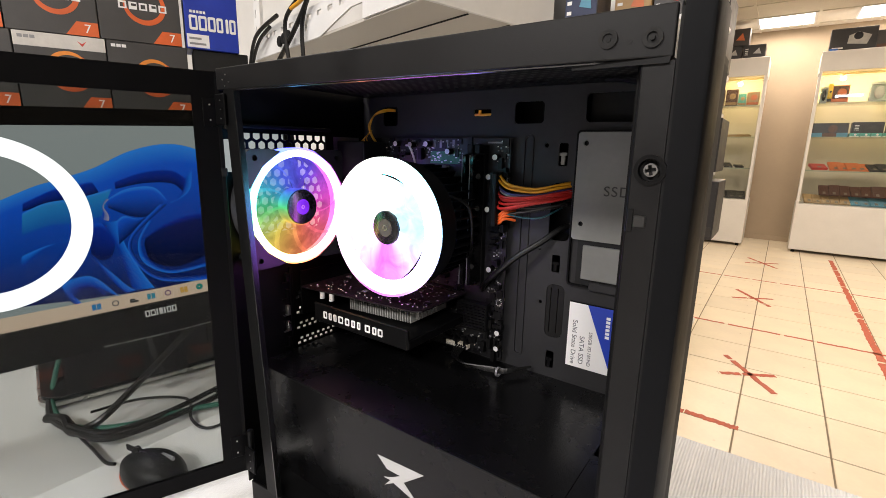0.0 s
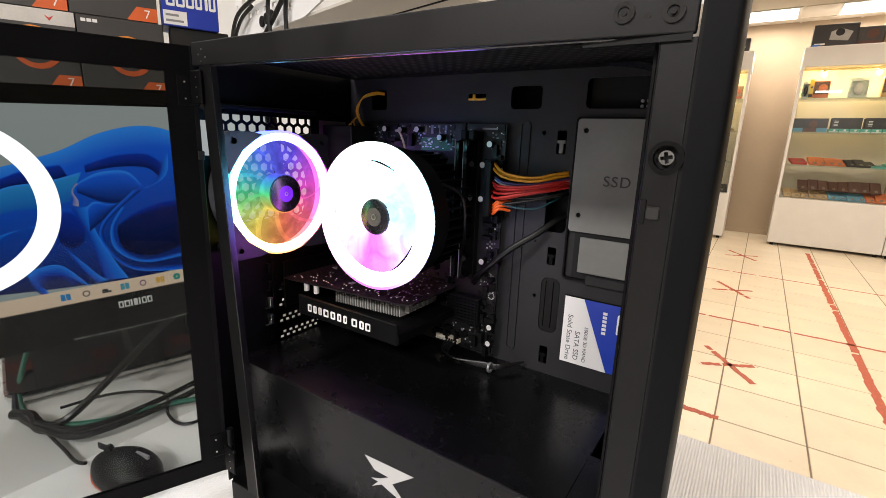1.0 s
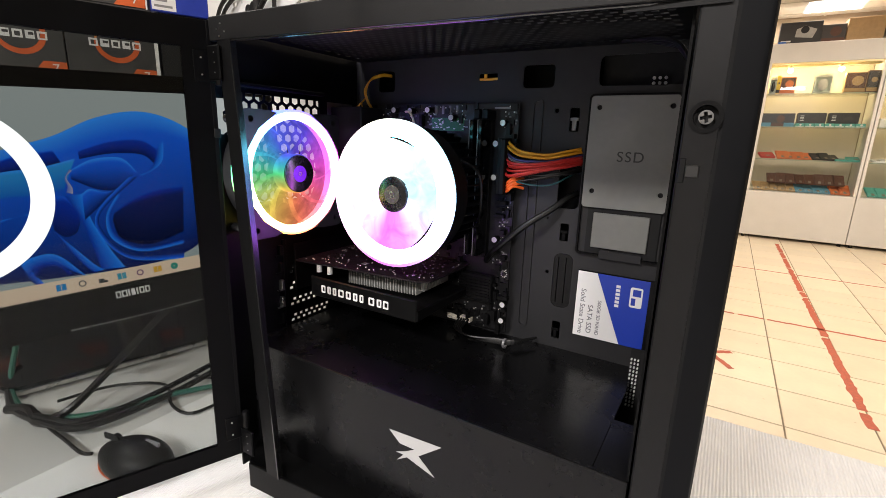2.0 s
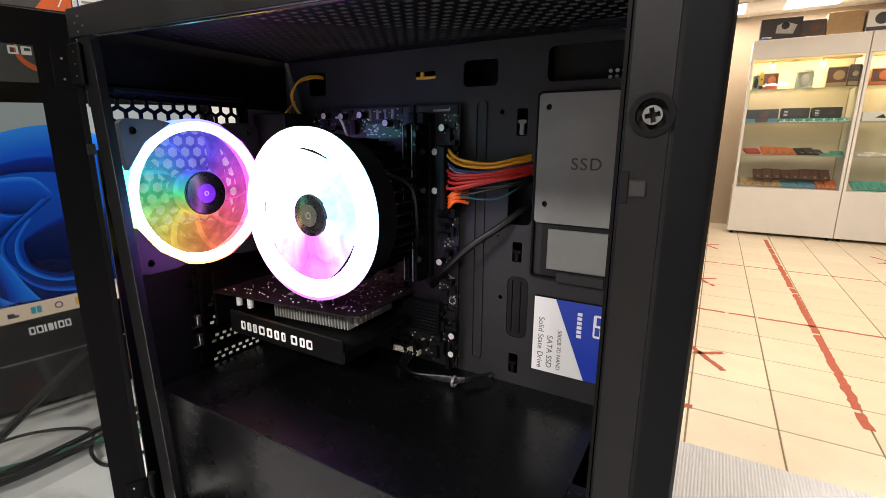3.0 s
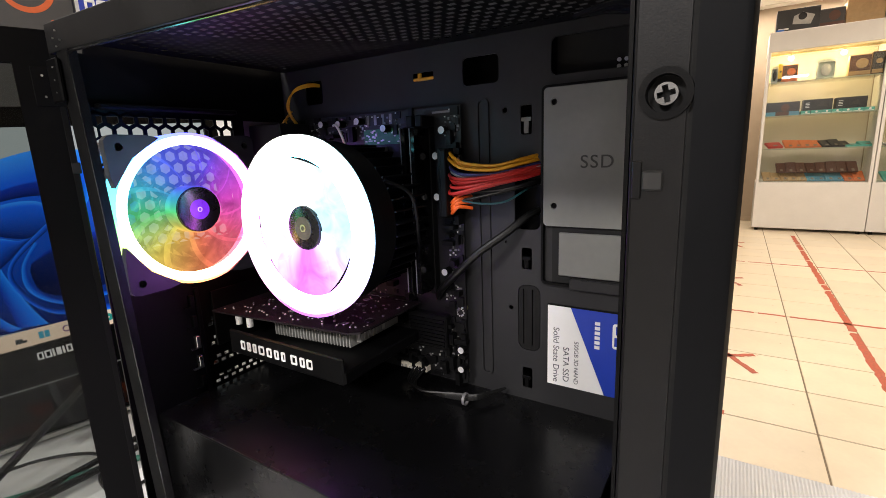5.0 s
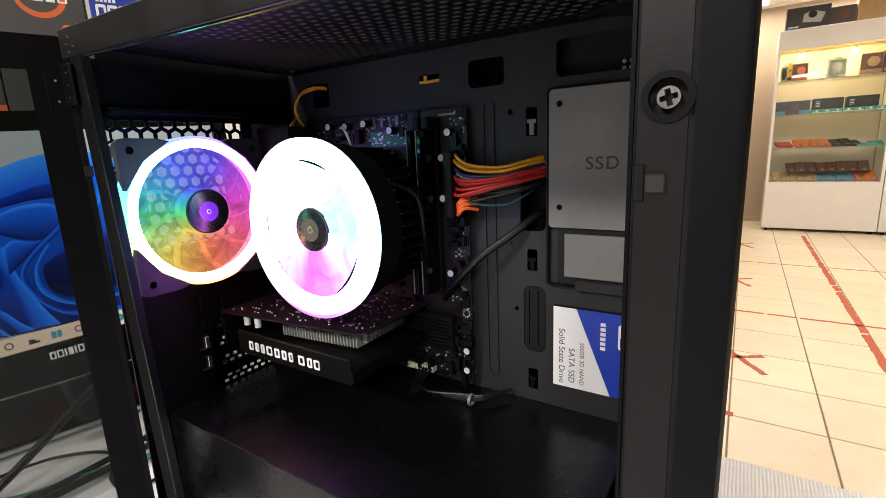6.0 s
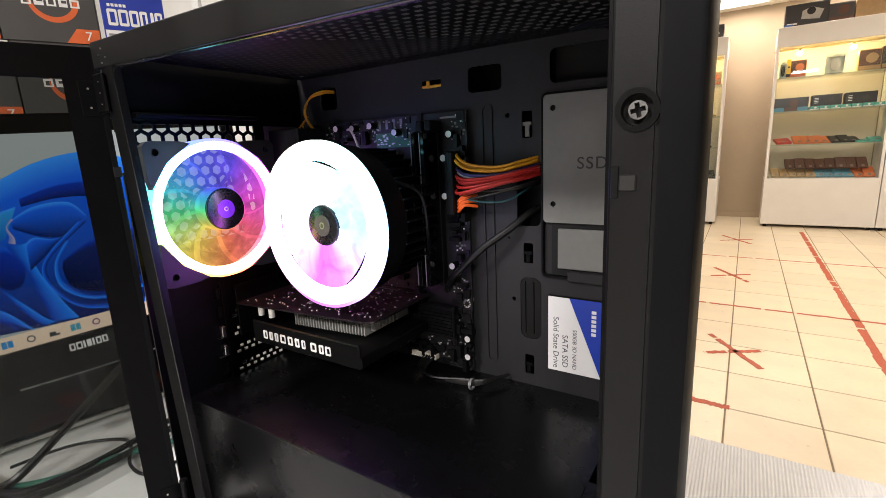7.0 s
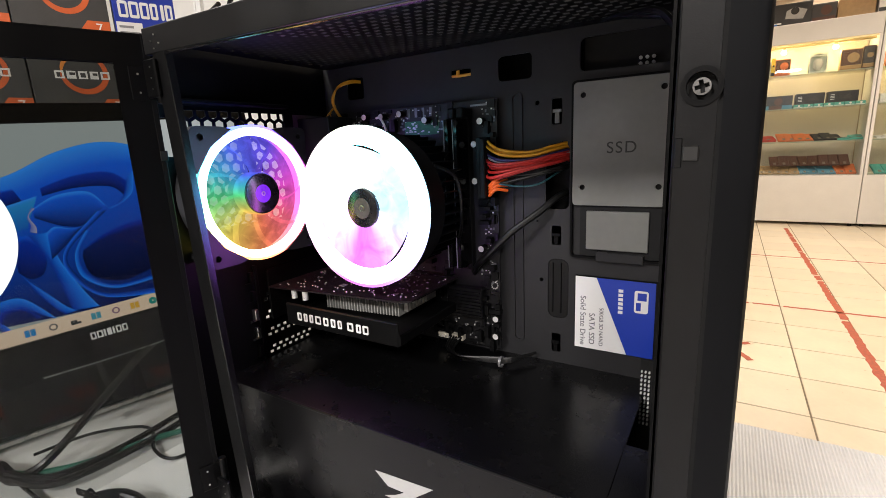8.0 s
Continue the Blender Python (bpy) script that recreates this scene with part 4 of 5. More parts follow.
hub = part("hub", cyl((C2[0], 0.490, C2[1]), (C2[0], 0.64, C2[1]), 0.172, 40, bev=0.012), hub_black, cooler, "glossy black hub", smooth=True)
part("hub_sticker", annulus(C2, "y", 0.0, 0.09, 0.485, 0.4895, 32), material("hub_sticker_grey", (0.07, 0.065, 0.06), 0.4, 0, 0.3, 200), hub)
part("hub_pin", annulus(C2, "y", 0.018, 0.03, 0.482, 0.4845, 20), steel, hub)
for k in range(40):
    a = 2 * math.pi * k / 40
    ca, sa = math.cos(a), math.sin(a)
    part("fin", plate([(C2[0] + 0.2 * ca - 0.006 * sa, C2[1] + 0.2 * sa + 0.006 * ca), (C2[0] + 0.2 * ca + 0.006 * sa, C2[1] + 0.2 * sa - 0.006 * ca), (C2[0] + 0.62 * ca + 0.006 * sa, C2[1] + 0.62 * sa - 0.006 * ca), (C2[0] + 0.62 * ca - 0.006 * sa, C2[1] + 0.62 * sa + 0.006 * ca)], [], "y", 0.87, 1.30), black_paint, cooler)
part("core", cyl((C2[0], 0.8, C2[1]), (C2[0], 1.56, C2[1]), 0.2, 24), black_paint, cooler)
part("fan_lead", tube([(2.02, 0.8, 10.58), (2.12, 1.0, 10.45), (2.10, 1.1, 10.1), (1.95, 1.3, 9.85), (1.78, 1.5, 9.75)], 0.016, 6), black_plastic, cooler)

# ---- motherboard ----
pcb = material("black_circuit_board", (0.005, 0.005, 0.0055), 0.4, 0, 0.35, 120, 0.2, 900)
chip_black = material("chip_black", (0.004, 0.004, 0.0045), 0.35, 0, 0.2, 100, spec=0.3)
comp_grey = material("component_grey", (0.20, 0.20, 0.21), 0.35, 0.3, 0.3, 150)
comp_tin = material("tinned_metal", (0.70, 0.70, 0.68), 0.3, 0.3, 0.2, 150)
pcb_green = material("green_solder_area", (0.02, 0.16, 0.06), 0.4, 0, 0.4, 200)
board = thing("motherboard", (0.125, 0.158, 0.92), "black micro motherboard crowded with small components", "motherboard")
MY = 1.56
part("circuit_board", box(0.15, MY, 8.65, 2.26, MY + 0.02, 11.15, 0.002), pcb, board)
for sx, sz in ((0.25, 8.75), (1.75, 8.75), (2.2, 8.72), (0.3, 11.05), (2.18, 11.08), (2.2, 9.35)):
    part("standoff", cyl((sx, MY + 0.02, sz), (sx, TRAY, sz), 0.03, 8), brass, board)
rnd = random.Random(5)
chips = [("chip", chip_black, (0.03, 0.09), (0.03, 0.09), (0.01, 0.03)), ("resistor", comp_grey, (0.012, 0.03), (0.012, 0.02), (0.006, 0.012)), ("solder_joint", comp_tin, (0.008, 0.016), (0.008, 0.016), (0.006, 0.016)), ("connector", black_plastic, (0.04, 0.14), (0.03, 0.05), (0.05, 0.1))]
zones = [(1.15, 2.24, 8.67, 8.92, 120), (2.06, 2.25, 8.9, 9.6, 90), (2.10, 2.25, 9.7, 11.12, 110), (0.5, 1.9, 10.92, 11.13, 80), (1.05, 1.75, 9.0, 9.55, 50), (0.25, 0.7, 10.9, 11.13, 12), (1.55, 1.9, 10.2, 10.95, 18)]
for za, zb, zc, zd, n in zones:
    for i in range(n):
        nm, mm, (wa, wb), (ha, hb), (da, db) = rnd.choices(chips, (2, 4, 4, 1))[0]
        x, z = rnd.uniform(za, zb), rnd.uniform(zc, zd)
        w, h, d = rnd.uniform(wa, wb), rnd.uniform(ha, hb), rnd.uniform(da, db)
        if rnd.random() < 0.5:
            w, h = h, w
        part(nm, box(x - w / 2, MY - d, z - h / 2, x + w / 2, MY + 0.001, z + h / 2), mm, board)


def capacitor(x, z, r=0.035, h=0.09):
    c = part("capacitor", cyl((x, MY, z), (x, MY - h, z), r, 18, bev=0.006), black_plastic, board, smooth=True)
    part("can_top", cyl((x, MY - h, z), (x, MY - h - 0.003, z), r * 0.86, 18), comp_tin, c)


for cx, cz in ((0.72, 11.08), (1.19, 11.08), (0.95, 11.07), (2.05, 10.74), (2.05, 10.39), (2.24, 9.0), (2.235, 8.81), (2.1, 9.72), (2.12, 10.95), (1.5, 11.0), (0.45, 11.05)):
    capacitor(cx, cz)
for k in range(5):
    part("choke", box(0.86 + k * 0.13, MY - 0.07, 10.72, 0.96 + k * 0.13, MY, 10.84, 0.008), comp_grey, board)
part("regulator_area", box(1.20, MY - 0.004, 10.86, 1.62, MY + 0.001, 11.0), pcb_green, board)
for i in range(26):
    x, z = rnd.uniform(1.21, 1.6), rnd.uniform(10.87, 10.99)
    part("solder_joint", box(x, MY - 0.012, z, x + 0.02, MY, z + 0.012), comp_tin, board)
part("heatsink_clip", tube([(0.90, 1.46, 11.06), (1.0, 1.40, 11.05), (1.06, 1.40, 10.95), (1.07, 1.46, 10.78)], 0.012, 6), comp_tin, board)
sink = part("chipset_heatsink", box(1.68, MY - 0.10, 8.98, 2.10, MY, 9.30, 0.012), chip_black, board, "finned black chipset heatsink")
for k in range(8):
    part("fin", box(1.70, MY - 0.115, 9.0 + 0.035 * k, 2.08, MY - 0.099, 9.015 + 0.035 * k), chip_black, sink)
for x in (1.87, 1.965):
    part("memory_slot", box(x - 0.03, MY - 0.08, 9.50, x + 0.03, MY, 11.02, 0.006), black_plastic, board)
    part("slot_latch", box(x - 0.035, MY - 0.2, 10.98, x + 0.035, MY, 11.08, 0.01), black_plastic, board)
part("expansion_slot", box(0.6, MY - 0.10, 9.28, 1.72, MY, 9.40, 0.006), black_plastic, board)
part("expansion_slot", box(0.6, MY - 0.09, 8.95, 1.2, MY, 9.03, 0.006), black_plastic, board)
power = part("power_socket", box(2.10, MY - 0.14, 10.22, 2.22, MY, 10.80, 0.006), black_plastic, board)
for k in range(12):
    part("socket_key", box(2.205, MY - 0.145, 10.235 + k * 0.047, 2.222, MY - 0.05, 10.26 + k * 0.047), chip_black, power)
for k in range(7):
    part("header_pin", box(1.55 + 0.04 * k, MY - 0.10, 8.70, 1.562 + 0.04 * k, MY, 8.712), comp_tin, board)
part("header_shroud", box(1.53, MY - 0.07, 8.68, 1.84, MY, 8.74, 0.004), colour("ivory_header", (0.62, 0.58, 0.48)), board)
part("rating_label", box(2.19, MY - 0.006, 9.03, 2.225, MY - 0.001, 9.22), white_ink, board, "narrow white label")
for k in range(9):
    part("code_bar", box(2.20, MY - 0.0085, 9.045 + k * 0.019, 2.217, MY - 0.005, 9.053 + k * 0.019), grey_ink, board)
for k in range(10):
    a = 2 * math.pi * k / 10
    part("ring_pad", cyl((2.20 + 0.035 * math.cos(a), MY - 0.006, 9.33 + 0.035 * math.sin(a)), (2.20 + 0.035 * math.cos(a), MY, 9.33 + 0.035 * math.sin(a)), 0.008, 6), comp_tin, board)
part("port_block", join(box(0.03, 1.15, 10.6, 0.5, 1.54, 11.1, 0.01), box(0.03, 1.18, 9.7, 0.45, 1.54, 10.5, 0.01)), chip_black, board, "dark rear port housings")
part("print_bar", box(1.98, MY - 0.002, 11.095, 2.2, MY + 0.001, 11.112), grey_ink, board)
for k in range(5):
    part("trace", box(1.15 + 0.09 * k, MY - 0.002, 11.04, 1.18 + 0.09 * k, MY + 0.001, 11.13), comp_grey, board)

for x in (1.87, 1.965):
    stick = thing("memory_module", (x * 0.1, 0.14, 1.075), "tall black memory module standing in its slot", "memory", "memory modules")
    b = part("board", box(x - 0.008, 1.27, 9.55, x + 0.008, MY - 0.03, 10.98), pcb, stick)
    part("spreader", box(x - 0.022, 1.262, 9.56, x + 0.022, 1.50, 10.97, 0.004), gloss_black, stick, "black heat spreader")
    part("edge_line", box(x - 0.024, 1.255, 9.56, x - 0.017, 1.2625, 10.97), comp_grey, stick, "thin bright edge")

# ---- graphics card ----
gpu = thing("graphics_card", (0.1, 0.1, 0.95), "graphics card with black shroud and silver fins", "graphics card")
gp = part("circuit_board", plate([(0.13, 0.44), (1.72, 0.60), (1.80, 0.66), (1.80, 1.50), (0.13, 1.54)], [], "z", 9.375, 9.392), material("dark_red_brown_board", (0.010, 0.007, 0.009), 0.35, 0, 0.4, 120, 0.2, 900, spec=0.25), gpu)
for i in range(120):
    x, y = rnd.uniform(0.2, 1.75), rnd.uniform(0.66, 1.5)
    if y < 0.47 + 0.1 * (x - 0.13) + 0.06:
        continue
    nm, mm, (wa, wb), (ha, hb), (da, db) = rnd.choices(chips[:3], (1, 4, 5))[0]
    w, h = rnd.uniform(wa, wb) * 0.8, rnd.uniform(ha, hb) * 0.8
    part(nm, box(x - w / 2, y - h / 2, 9.391, x + w / 2, y + h / 2, 9.391 + rnd.uniform(0.004, 0.012)), mm if rnd.random() < 0.4 else comp_grey, gp)
for i in range(34):
    x = 0.2 + i * 0.045
    if rnd.random() < 0.75:
        y = 0.475 + 0.1 * (x - 0.13) + rnd.uniform(0.02, 0.16)
        part("solder_joint", box(x, y, 9.391, x + 0.014, y + 0.010, 9.399), comp_tin, gp)
# Shade between the fins is put into the base's black colour.
fins = part("heatsink", box(0.74, 0.92, 9.30, 1.68, 1.45, 9.372), chip_black, gpu, "heatsink base blackened for the shade between fins")
for k in range(26):
    x = 0.69 + 0.034 * k
    part("fin", box(x, 0.70 + 0.1 * (x - 0.7), 9.16, x + 0.011, 1.45, 9.365), alu, fins)
for k in range(7):
    y = 0.84 + 0.055 * k
    part("fin", box(1.575, y, 9.20, 1.62, y + 0.02, 9.365), alu, fins)
part("shroud", join(box(0.36, 0.45, 9.025, 1.80, 1.45, 9.13, 0.012), box(0.36, 0.44, 9.02, 1.79, 0.475, 9.245, 0.012)), black_paint, gpu, "black plastic shroud")
for k, (x, w) in enumerate(((0.53, .07), (0.62, .06), (0.70, .06), (0.78, .09), (0.89, .08), (0.99, .07), (1.08, .06), (1.20, .09), (1.31, .07), (1.39, .08))):
    part("print_bar", plate(rrect(x, 9.084, x + w * 0.84, 9.168, 0.012), [rrect(x + 0.02, 9.102, x + w * 0.84 - (0.018 if k % 3 else 0.012), 9.15)], "y", 0.434, 0.439), white_ink, gpu, "white block shape")
for x in (0.42, 0.58):
    part("end_capacitor", cyl((x, 0.52, 9.28), (x, 0.52, 9.37), 0.03, 14), comp_tin, gpu)
part("mounting_bracket", box(0.03, 0.5, 9.0, 0.06, 1.5, 9.55, 0.003), black_paint, gpu)

# ---- solid state drive ----
ssd = thing("solid_state_drive", (0.35, 0.165, 0.93), "flat drive with blue and white label", "drive")
b = part("body", box(2.99, TRAY + 0.03 - 0.05, 8.79, 3.80, TRAY + 0.05 - 0.01, 9.51, 0.01), black_plastic, ssd)
ssd_white = material("label_white", (0.85, 0.85, 0.84), 0.45, 0, 0.04, 30)
ssd_blue = material("label_blue", (0.012, 0.045, 0.42), 0.4, 0, 0.06, 30)
LY = TRAY - 0.021
part("white_field", plate([(3.0, 8.80), (3.47, 8.80), (3.19, 9.50), (3.0, 9.50)], [], "y", LY - 0.003, LY), ssd_white, ssd, "white half of the label")
part("blue_field", plate([(3.472, 8.80), (3.69, 8.80), (3.69, 9.50), (3.192, 9.50)], [], "y", LY - 0.003, LY), ssd_blue, ssd, "blue half of the label")
ink = material("label_ink", (0.10, 0.10, 0.12), 0.5, 0, 0.1, 60)


def down_text(text, x, z, size):
    writing("print", text, size, DM @ Matrix.Translation((x, LY - 0.004, z)) @ Matrix.Rotation(radians(90), 4, "X") @ Matrix.Rotation(radians(-90), 4, "Z") @ Matrix.Scale(10, 4), ink, ssd, thick=0.0001)


down_text("Solid State Drive", 3.072, 9.07, 0.0072)
down_text("SATA SSD", 3.155, 9.00, 0.0072)
down_text("500GB 3D NAND", 3.24, 9.03, 0.0050)
logo = part("logo_field", plate(rrect(3.52, 9.215, 3.635, 9.42, 0.02), [rrect(3.535, 9.235, 3.575, 9.31), rrect(3.545, 9.33, 3.62, 9.40)], "y", LY - 0.006, LY - 0.0035), ssd_white, ssd, "plain white square emblem")
for k in range(6):
    part("print_bar", box(3.385, LY - 0.006, 9.415 - k * 0.04 - 0.028, 3.425, LY - 0.0035, 9.415 - k * 0.04), ssd_white, ssd)

# ---- cables in the case ----
wire = {n: material(n + "_wire", c, 0.4, 0, 0.1, 60) for n, c in (("yellow", (0.75, 0.36, 0.02)), ("red", (0.55, 0.03, 0.025)), ("orange", (0.75, 0.12, 0.02)), ("blue", (0.04, 0.04, 0.16)), ("black", (0.004, 0.004, 0.004)), ("teal", (0.01, 0.06, 0.07)), ("white", (0.5, 0.48, 0.5)))}
main = thing("power_cable", (0.25, 0.15, 1.1), "bundle of yellow, red, orange and black power wires", "cable")
plan = [("yellow", 10.775, 10.70, 0.0), ("yellow", 10.75, 10.685, 0.03), ("yellow", 10.73, 10.67, -0.02), ("yellow", 10.71, 10.665, 0.05), ("blue", 10.66, 10.635, 0.0), ("blue", 10.64, 10.62, 0.04), ("white", 10.63, 10.615, 0.02), ("red", 10.60, 10.62, -0.02), ("red", 10.57, 10.60, 0.0), ("red", 10.545, 10.59, 0.03), ("red", 10.51, 10.575, 0.0), ("red", 10.46, 10.56, -0.03), ("red", 10.44, 10.55, 0.03), ("black", 10.5, 10.5, 0.06), ("black", 10.4, 10.48, 0.06)]
for nm, za, zb, dy in plan:
    part("wire", tube([(2.20, 1.47 + dy, za), (2.25, 1.40 + dy, za - 0.03), (2.38, 1.37 + dy, (za * 0.5 + zb * 0.5) - 0.06), (2.62, 1.43 + dy, zb - 0.05), (2.80, 1.52 + dy, zb - 0.01), (2.90, 1.68, zb + 0.02), (2.86, 1.84, zb)], 0.0135, 7), wire[nm], main)
for k, za in enumerate((10.36, 10.33, 10.30, 10.27)):
    part("wire", tube([(2.20, 1.47, za - 0.02), (2.25, 1.40, za), (2.31, 1.40, za + 0.05), (2.38, 1.50, za + 0.09 - 0.02 * k)], 0.0155, 7), wire["orange"], main)
part("wire", tube([(2.33, 1.42, 10.37), (2.5, 1.45, 10.345), (2.68, 1.5, 10.36), (2.82, 1.6, 10.45), (2.86, 1.82, 10.5)], 0.009, 6), wire["teal"], main)
part("plug", box(2.16, MY - 0.20, 10.23, 2.215, MY - 0.10, 10.79, 0.008), black_plastic, main, "black plug")
solo("sleeved_cable", tube([(2.86, 1.80, 10.26), (2.80, 1.66, 10.22), (2.68, 1.52, 10.10), (2.45, 1.42, 9.92), (2.22, 1.40, 9.70), (2.06, 1.46, 9.55), (1.98, 1.55, 9.45)], 0.032, 10), wire["black"], "thick black sleeved cable", "cable", smooth=True)
loop = thing("processor_power_cable", (0.04, 0.15, 1.17), "yellow wires looping from a tray opening", "cable")
for k in range(3):
    part("wire", tube([(0.50, 1.72, 11.50 - 0.008 * k), (0.46, 1.60, 11.50 - 0.012 * k), (0.385 - 0.008 * k, 1.48, 11.44 - 0.01 * k), (0.35 - 0.012 * k, 1.42, 11.30), (0.38 - 0.010 * k, 1.42, 11.18), (0.43 - 0.012 * k, 1.48, 11.06)], 0.0092, 7), wire["yellow"], loop)
for k in range(3):
    part("wire", tube([(0.30 - 0.04 * k, 1.50, 11.24 - 0.035 * k), (0.265 - 0.045 * k, 1.44, 11.17 - 0.03 * k), (0.28 - 0.04 * k, 1.44, 11.10 - 0.015 * k), (0.33 - 0.03 * k, 1.49, 11.04)], 0.0075, 7), wire["yellow"], loop)
part("plug", box(0.28, 1.42, 10.98, 0.48, 1.55, 11.08, 0.008), black_plastic, loop)
tie = solo("cable_tail", join(tube([(1.74, 1.66, 11.405), (1.84, 1.64, 11.40), (1.95, 1.66, 11.405)], 0.014, 6), box(1.80, 1.63, 11.405, 1.83, 1.65, 11.45)), wire["yellow"], "short yellow wire end showing in a slot", "cable")
low = thing("front_panel_cable", (0.2, 0.13, 0.905), "thin black front panel leads with a grey tie", "cable")
for k in range(5):
    part("wire", tube([(1.70 + 0.03 * k, 1.5, 8.72), (1.72 + 0.02 * k, 1.35, 8.64), (1.95, 1.3 - 0.015 * k, 8.61 + 0.008 * k), (2.25, 1.3, 8.615 + 0.012 * k), (2.45, 1.36, 8.63 + 0.01 * k), (2.62, 1.60, 8.66)], 0.012, 6), wire["black"], low)
part("tie", annulus((1.30, 8.64), "x", 0.045, 0.055, 2.36, 2.385, 18), comp_grey, low, "pale grey cable tie")
for k in range(4):
    solo("fan_lead", tube([(3.2 + 0.05 * k, 1.55, 11.66), (3.5 + 0.05 * k, 1.2, 11.60 - 0.02 * k), (3.72, 0.9 + 0.1 * k, 11.50), (3.86, 0.8, 11.3)], 0.018, 6), wire["black"], "black fan lead tucked under the roof", "cable", "fan leads")
vent = thing("vent_plate", (0.355, 0.18, 1.18), "dark plate with bright pin heads behind an opening", "plate")
part("plate", box(3.0, 1.80, 11.30, 3.86, 1.815, 11.66), dark_void, vent)
for k in range(3):
    for j in range(2):
        part("pin", cyl((3.46 + 0.05 * k, 1.785, 11.33 + 0.045 * j), (3.46 + 0.05 * k, 1.80, 11.33 + 0.045 * j), 0.015, 8), white_metal, vent)

# ---- monitor ----
yaw, tilt, roll = radians(77.645), radians(8.245), radians(2.322)
md = Vector((math.cos(yaw), math.sin(yaw), 0))
mup = Vector((0, 0, 1))
mn = md.cross(mup)
mup = math.cos(tilt) * mup - math.sin(tilt) * mn
md, mup = math.cos(roll) * md + math.sin(roll) * mup, math.cos(roll) * mup - math.sin(roll) * md
MON = DM @ Matrix(((md.x, mup.x, mn.x, -3.264), (md.y, mup.y, mn.y, 0.16), (md.z, mup.z, mn.z, 8.546), (0, 0, 0, 1)))
monitor = thing("monitor", MON @ Vector((0.09, -1.5, -0.5)), "black glossy monitor showing a blue desktop picture", "monitor")


def screen_paint(name, a, b, strength, edge=None):
    """Glow of a screen field: colour a to b across its width."""
    m = bpy.data.materials.new(name)
    m.use_nodes = True
    nt = m.node_tree
    nt.nodes.remove(nt.nodes["Principled BSDF"])
    uvn = nt.nodes.new("ShaderNodeUVMap")
    sep = nt.nodes.new("ShaderNodeSeparateXYZ")
    cr = nt.nodes.new("ShaderNodeValToRGB")
    em = nt.nodes.new("ShaderNodeEmission")
    em.inputs[1].default_value = strength
    gl = nt.nodes.new("ShaderNodeBsdfGlossy")
    gl.inputs["Roughness"].default_value = 0.25
    gl.inputs[0].default_value = (0.03, 0.03, 0.03, 1)
    ad = nt.nodes.new("ShaderNodeAddShader")
    nt.links.new(uvn.outputs[0], sep.inputs[0])
    nt.links.new(sep.outputs[1], cr.inputs[0])
    cr.color_ramp.elements[0].color, cr.color_ramp.elements[1].color = (*a, 1), (*b, 1)
    if edge:
        e = cr.color_ramp.elements.new(0.86)
        e.color = (*b, 1)
        cr.color_ramp.elements[-1].color = (*edge, 1)
    nt.links.new(cr.outputs[0], em.inputs[0])
    nt.links.new(em.outputs[0], ad.inputs[0])
    nt.links.new(gl.outputs[0], ad.inputs[1])
    nt.links.new(ad.outputs[0], nt.nodes["Material Output"].inputs[0])
    return m


def strip(lower, upper, w, n=28):
    """A flat field between two smooth lines of the screen, with its width as the v coordinate."""
    lo = smooth_line([(*p, w) for p in lower], n)
    up = smooth_line([(*p, w) for p in upper], n)
    bm = bmesh.new()
    lay = bm.loops.layers.uv.new("UVMap")
    steps = 10
    m = max(len(lo), len(up))
    pick = lambda line, i: line[min(int(i * (len(line) - 1) / (m - 1)), len(line) - 1)]
    grid = [[bm.verts.new(pick(lo, i).lerp(pick(up, i), k / steps)) for k in range(steps + 1)] for i in range(m)]
    for i in range(m - 1):
        for k in range(steps):
            f = bm.faces.new((grid[i][k], grid[i + 1][k], grid[i + 1][k + 1], grid[i][k + 1]))
            for lp, v in zip(f.loops, (k, k, k + 1, k + 1)):
                lp[lay].uv = (i / m, v / steps)
    return bm


U0, U1 = -2.35, 2.53
part("housing", join(box(U0 - 0.18, -0.50, -0.35, U1 + 0.18, 3.0, -0.012, 0.02, 2), box(U0 + 0.5, 0.2, -0.62, U1 - 0.5, 2.5, -0.34, 0.05)), black_plastic, monitor, m=MON)
bez = part("bezel", plate(rrect(U0 - 0.20, -0.52, U1 + 0.20, 3.02, 0.08), [rrect(U0, 0.0, U1, 2.765)], "z", -0.012, 0.055), gloss_black, monitor, "glossy black bezel", m=MON)
part("silver_line", tube([(-0.75, -0.50, 0.06), (0.1, -0.52, 0.075), (1.2, -0.515, 0.06), (2.5, -0.505, 0.06)], 0.010, 6, 8), steel, bez, m=MON)
scr = part("screen", strip([(U0, 0.0), (U1, 0.0)], [(U0, 2.765), (U1, 2.765)], 0.0, 2), screen_paint("screen_grey", (0.22, 0.25, 0.25), (0.27, 0.29, 0.285), 1.25), monitor, "lit grey screen", m=MON)
navy, deep, mid, sky = (0.002, 0.008, 0.07), (0.002, 0.025, 0.30), (0.006, 0.09, 0.62), (0.03, 0.24, 0.80)
fold_a = screen_paint("fold_deep", navy, mid, 1.0, sky)
fold_b = screen_paint("fold_bright", deep, (0.01, 0.16, 0.70), 1.0, sky)
fold_c = screen_paint("fold_dark", navy, deep, 1.0, mid)
fold_t = screen_paint("fold_teal", (0.006, 0.10, 0.42), (0.02, 0.22, 0.55), 1.0, sky)
fold_n = screen_paint("fold_night", (0.001, 0.004, 0.03), (0.003, 0.012, 0.09), 1.0, deep)
fold_p = screen_paint("fold_pale_tip", (0.12, 0.16, 0.5), (0.4, 0.38, 0.6), 0.8)
FOLDS = []


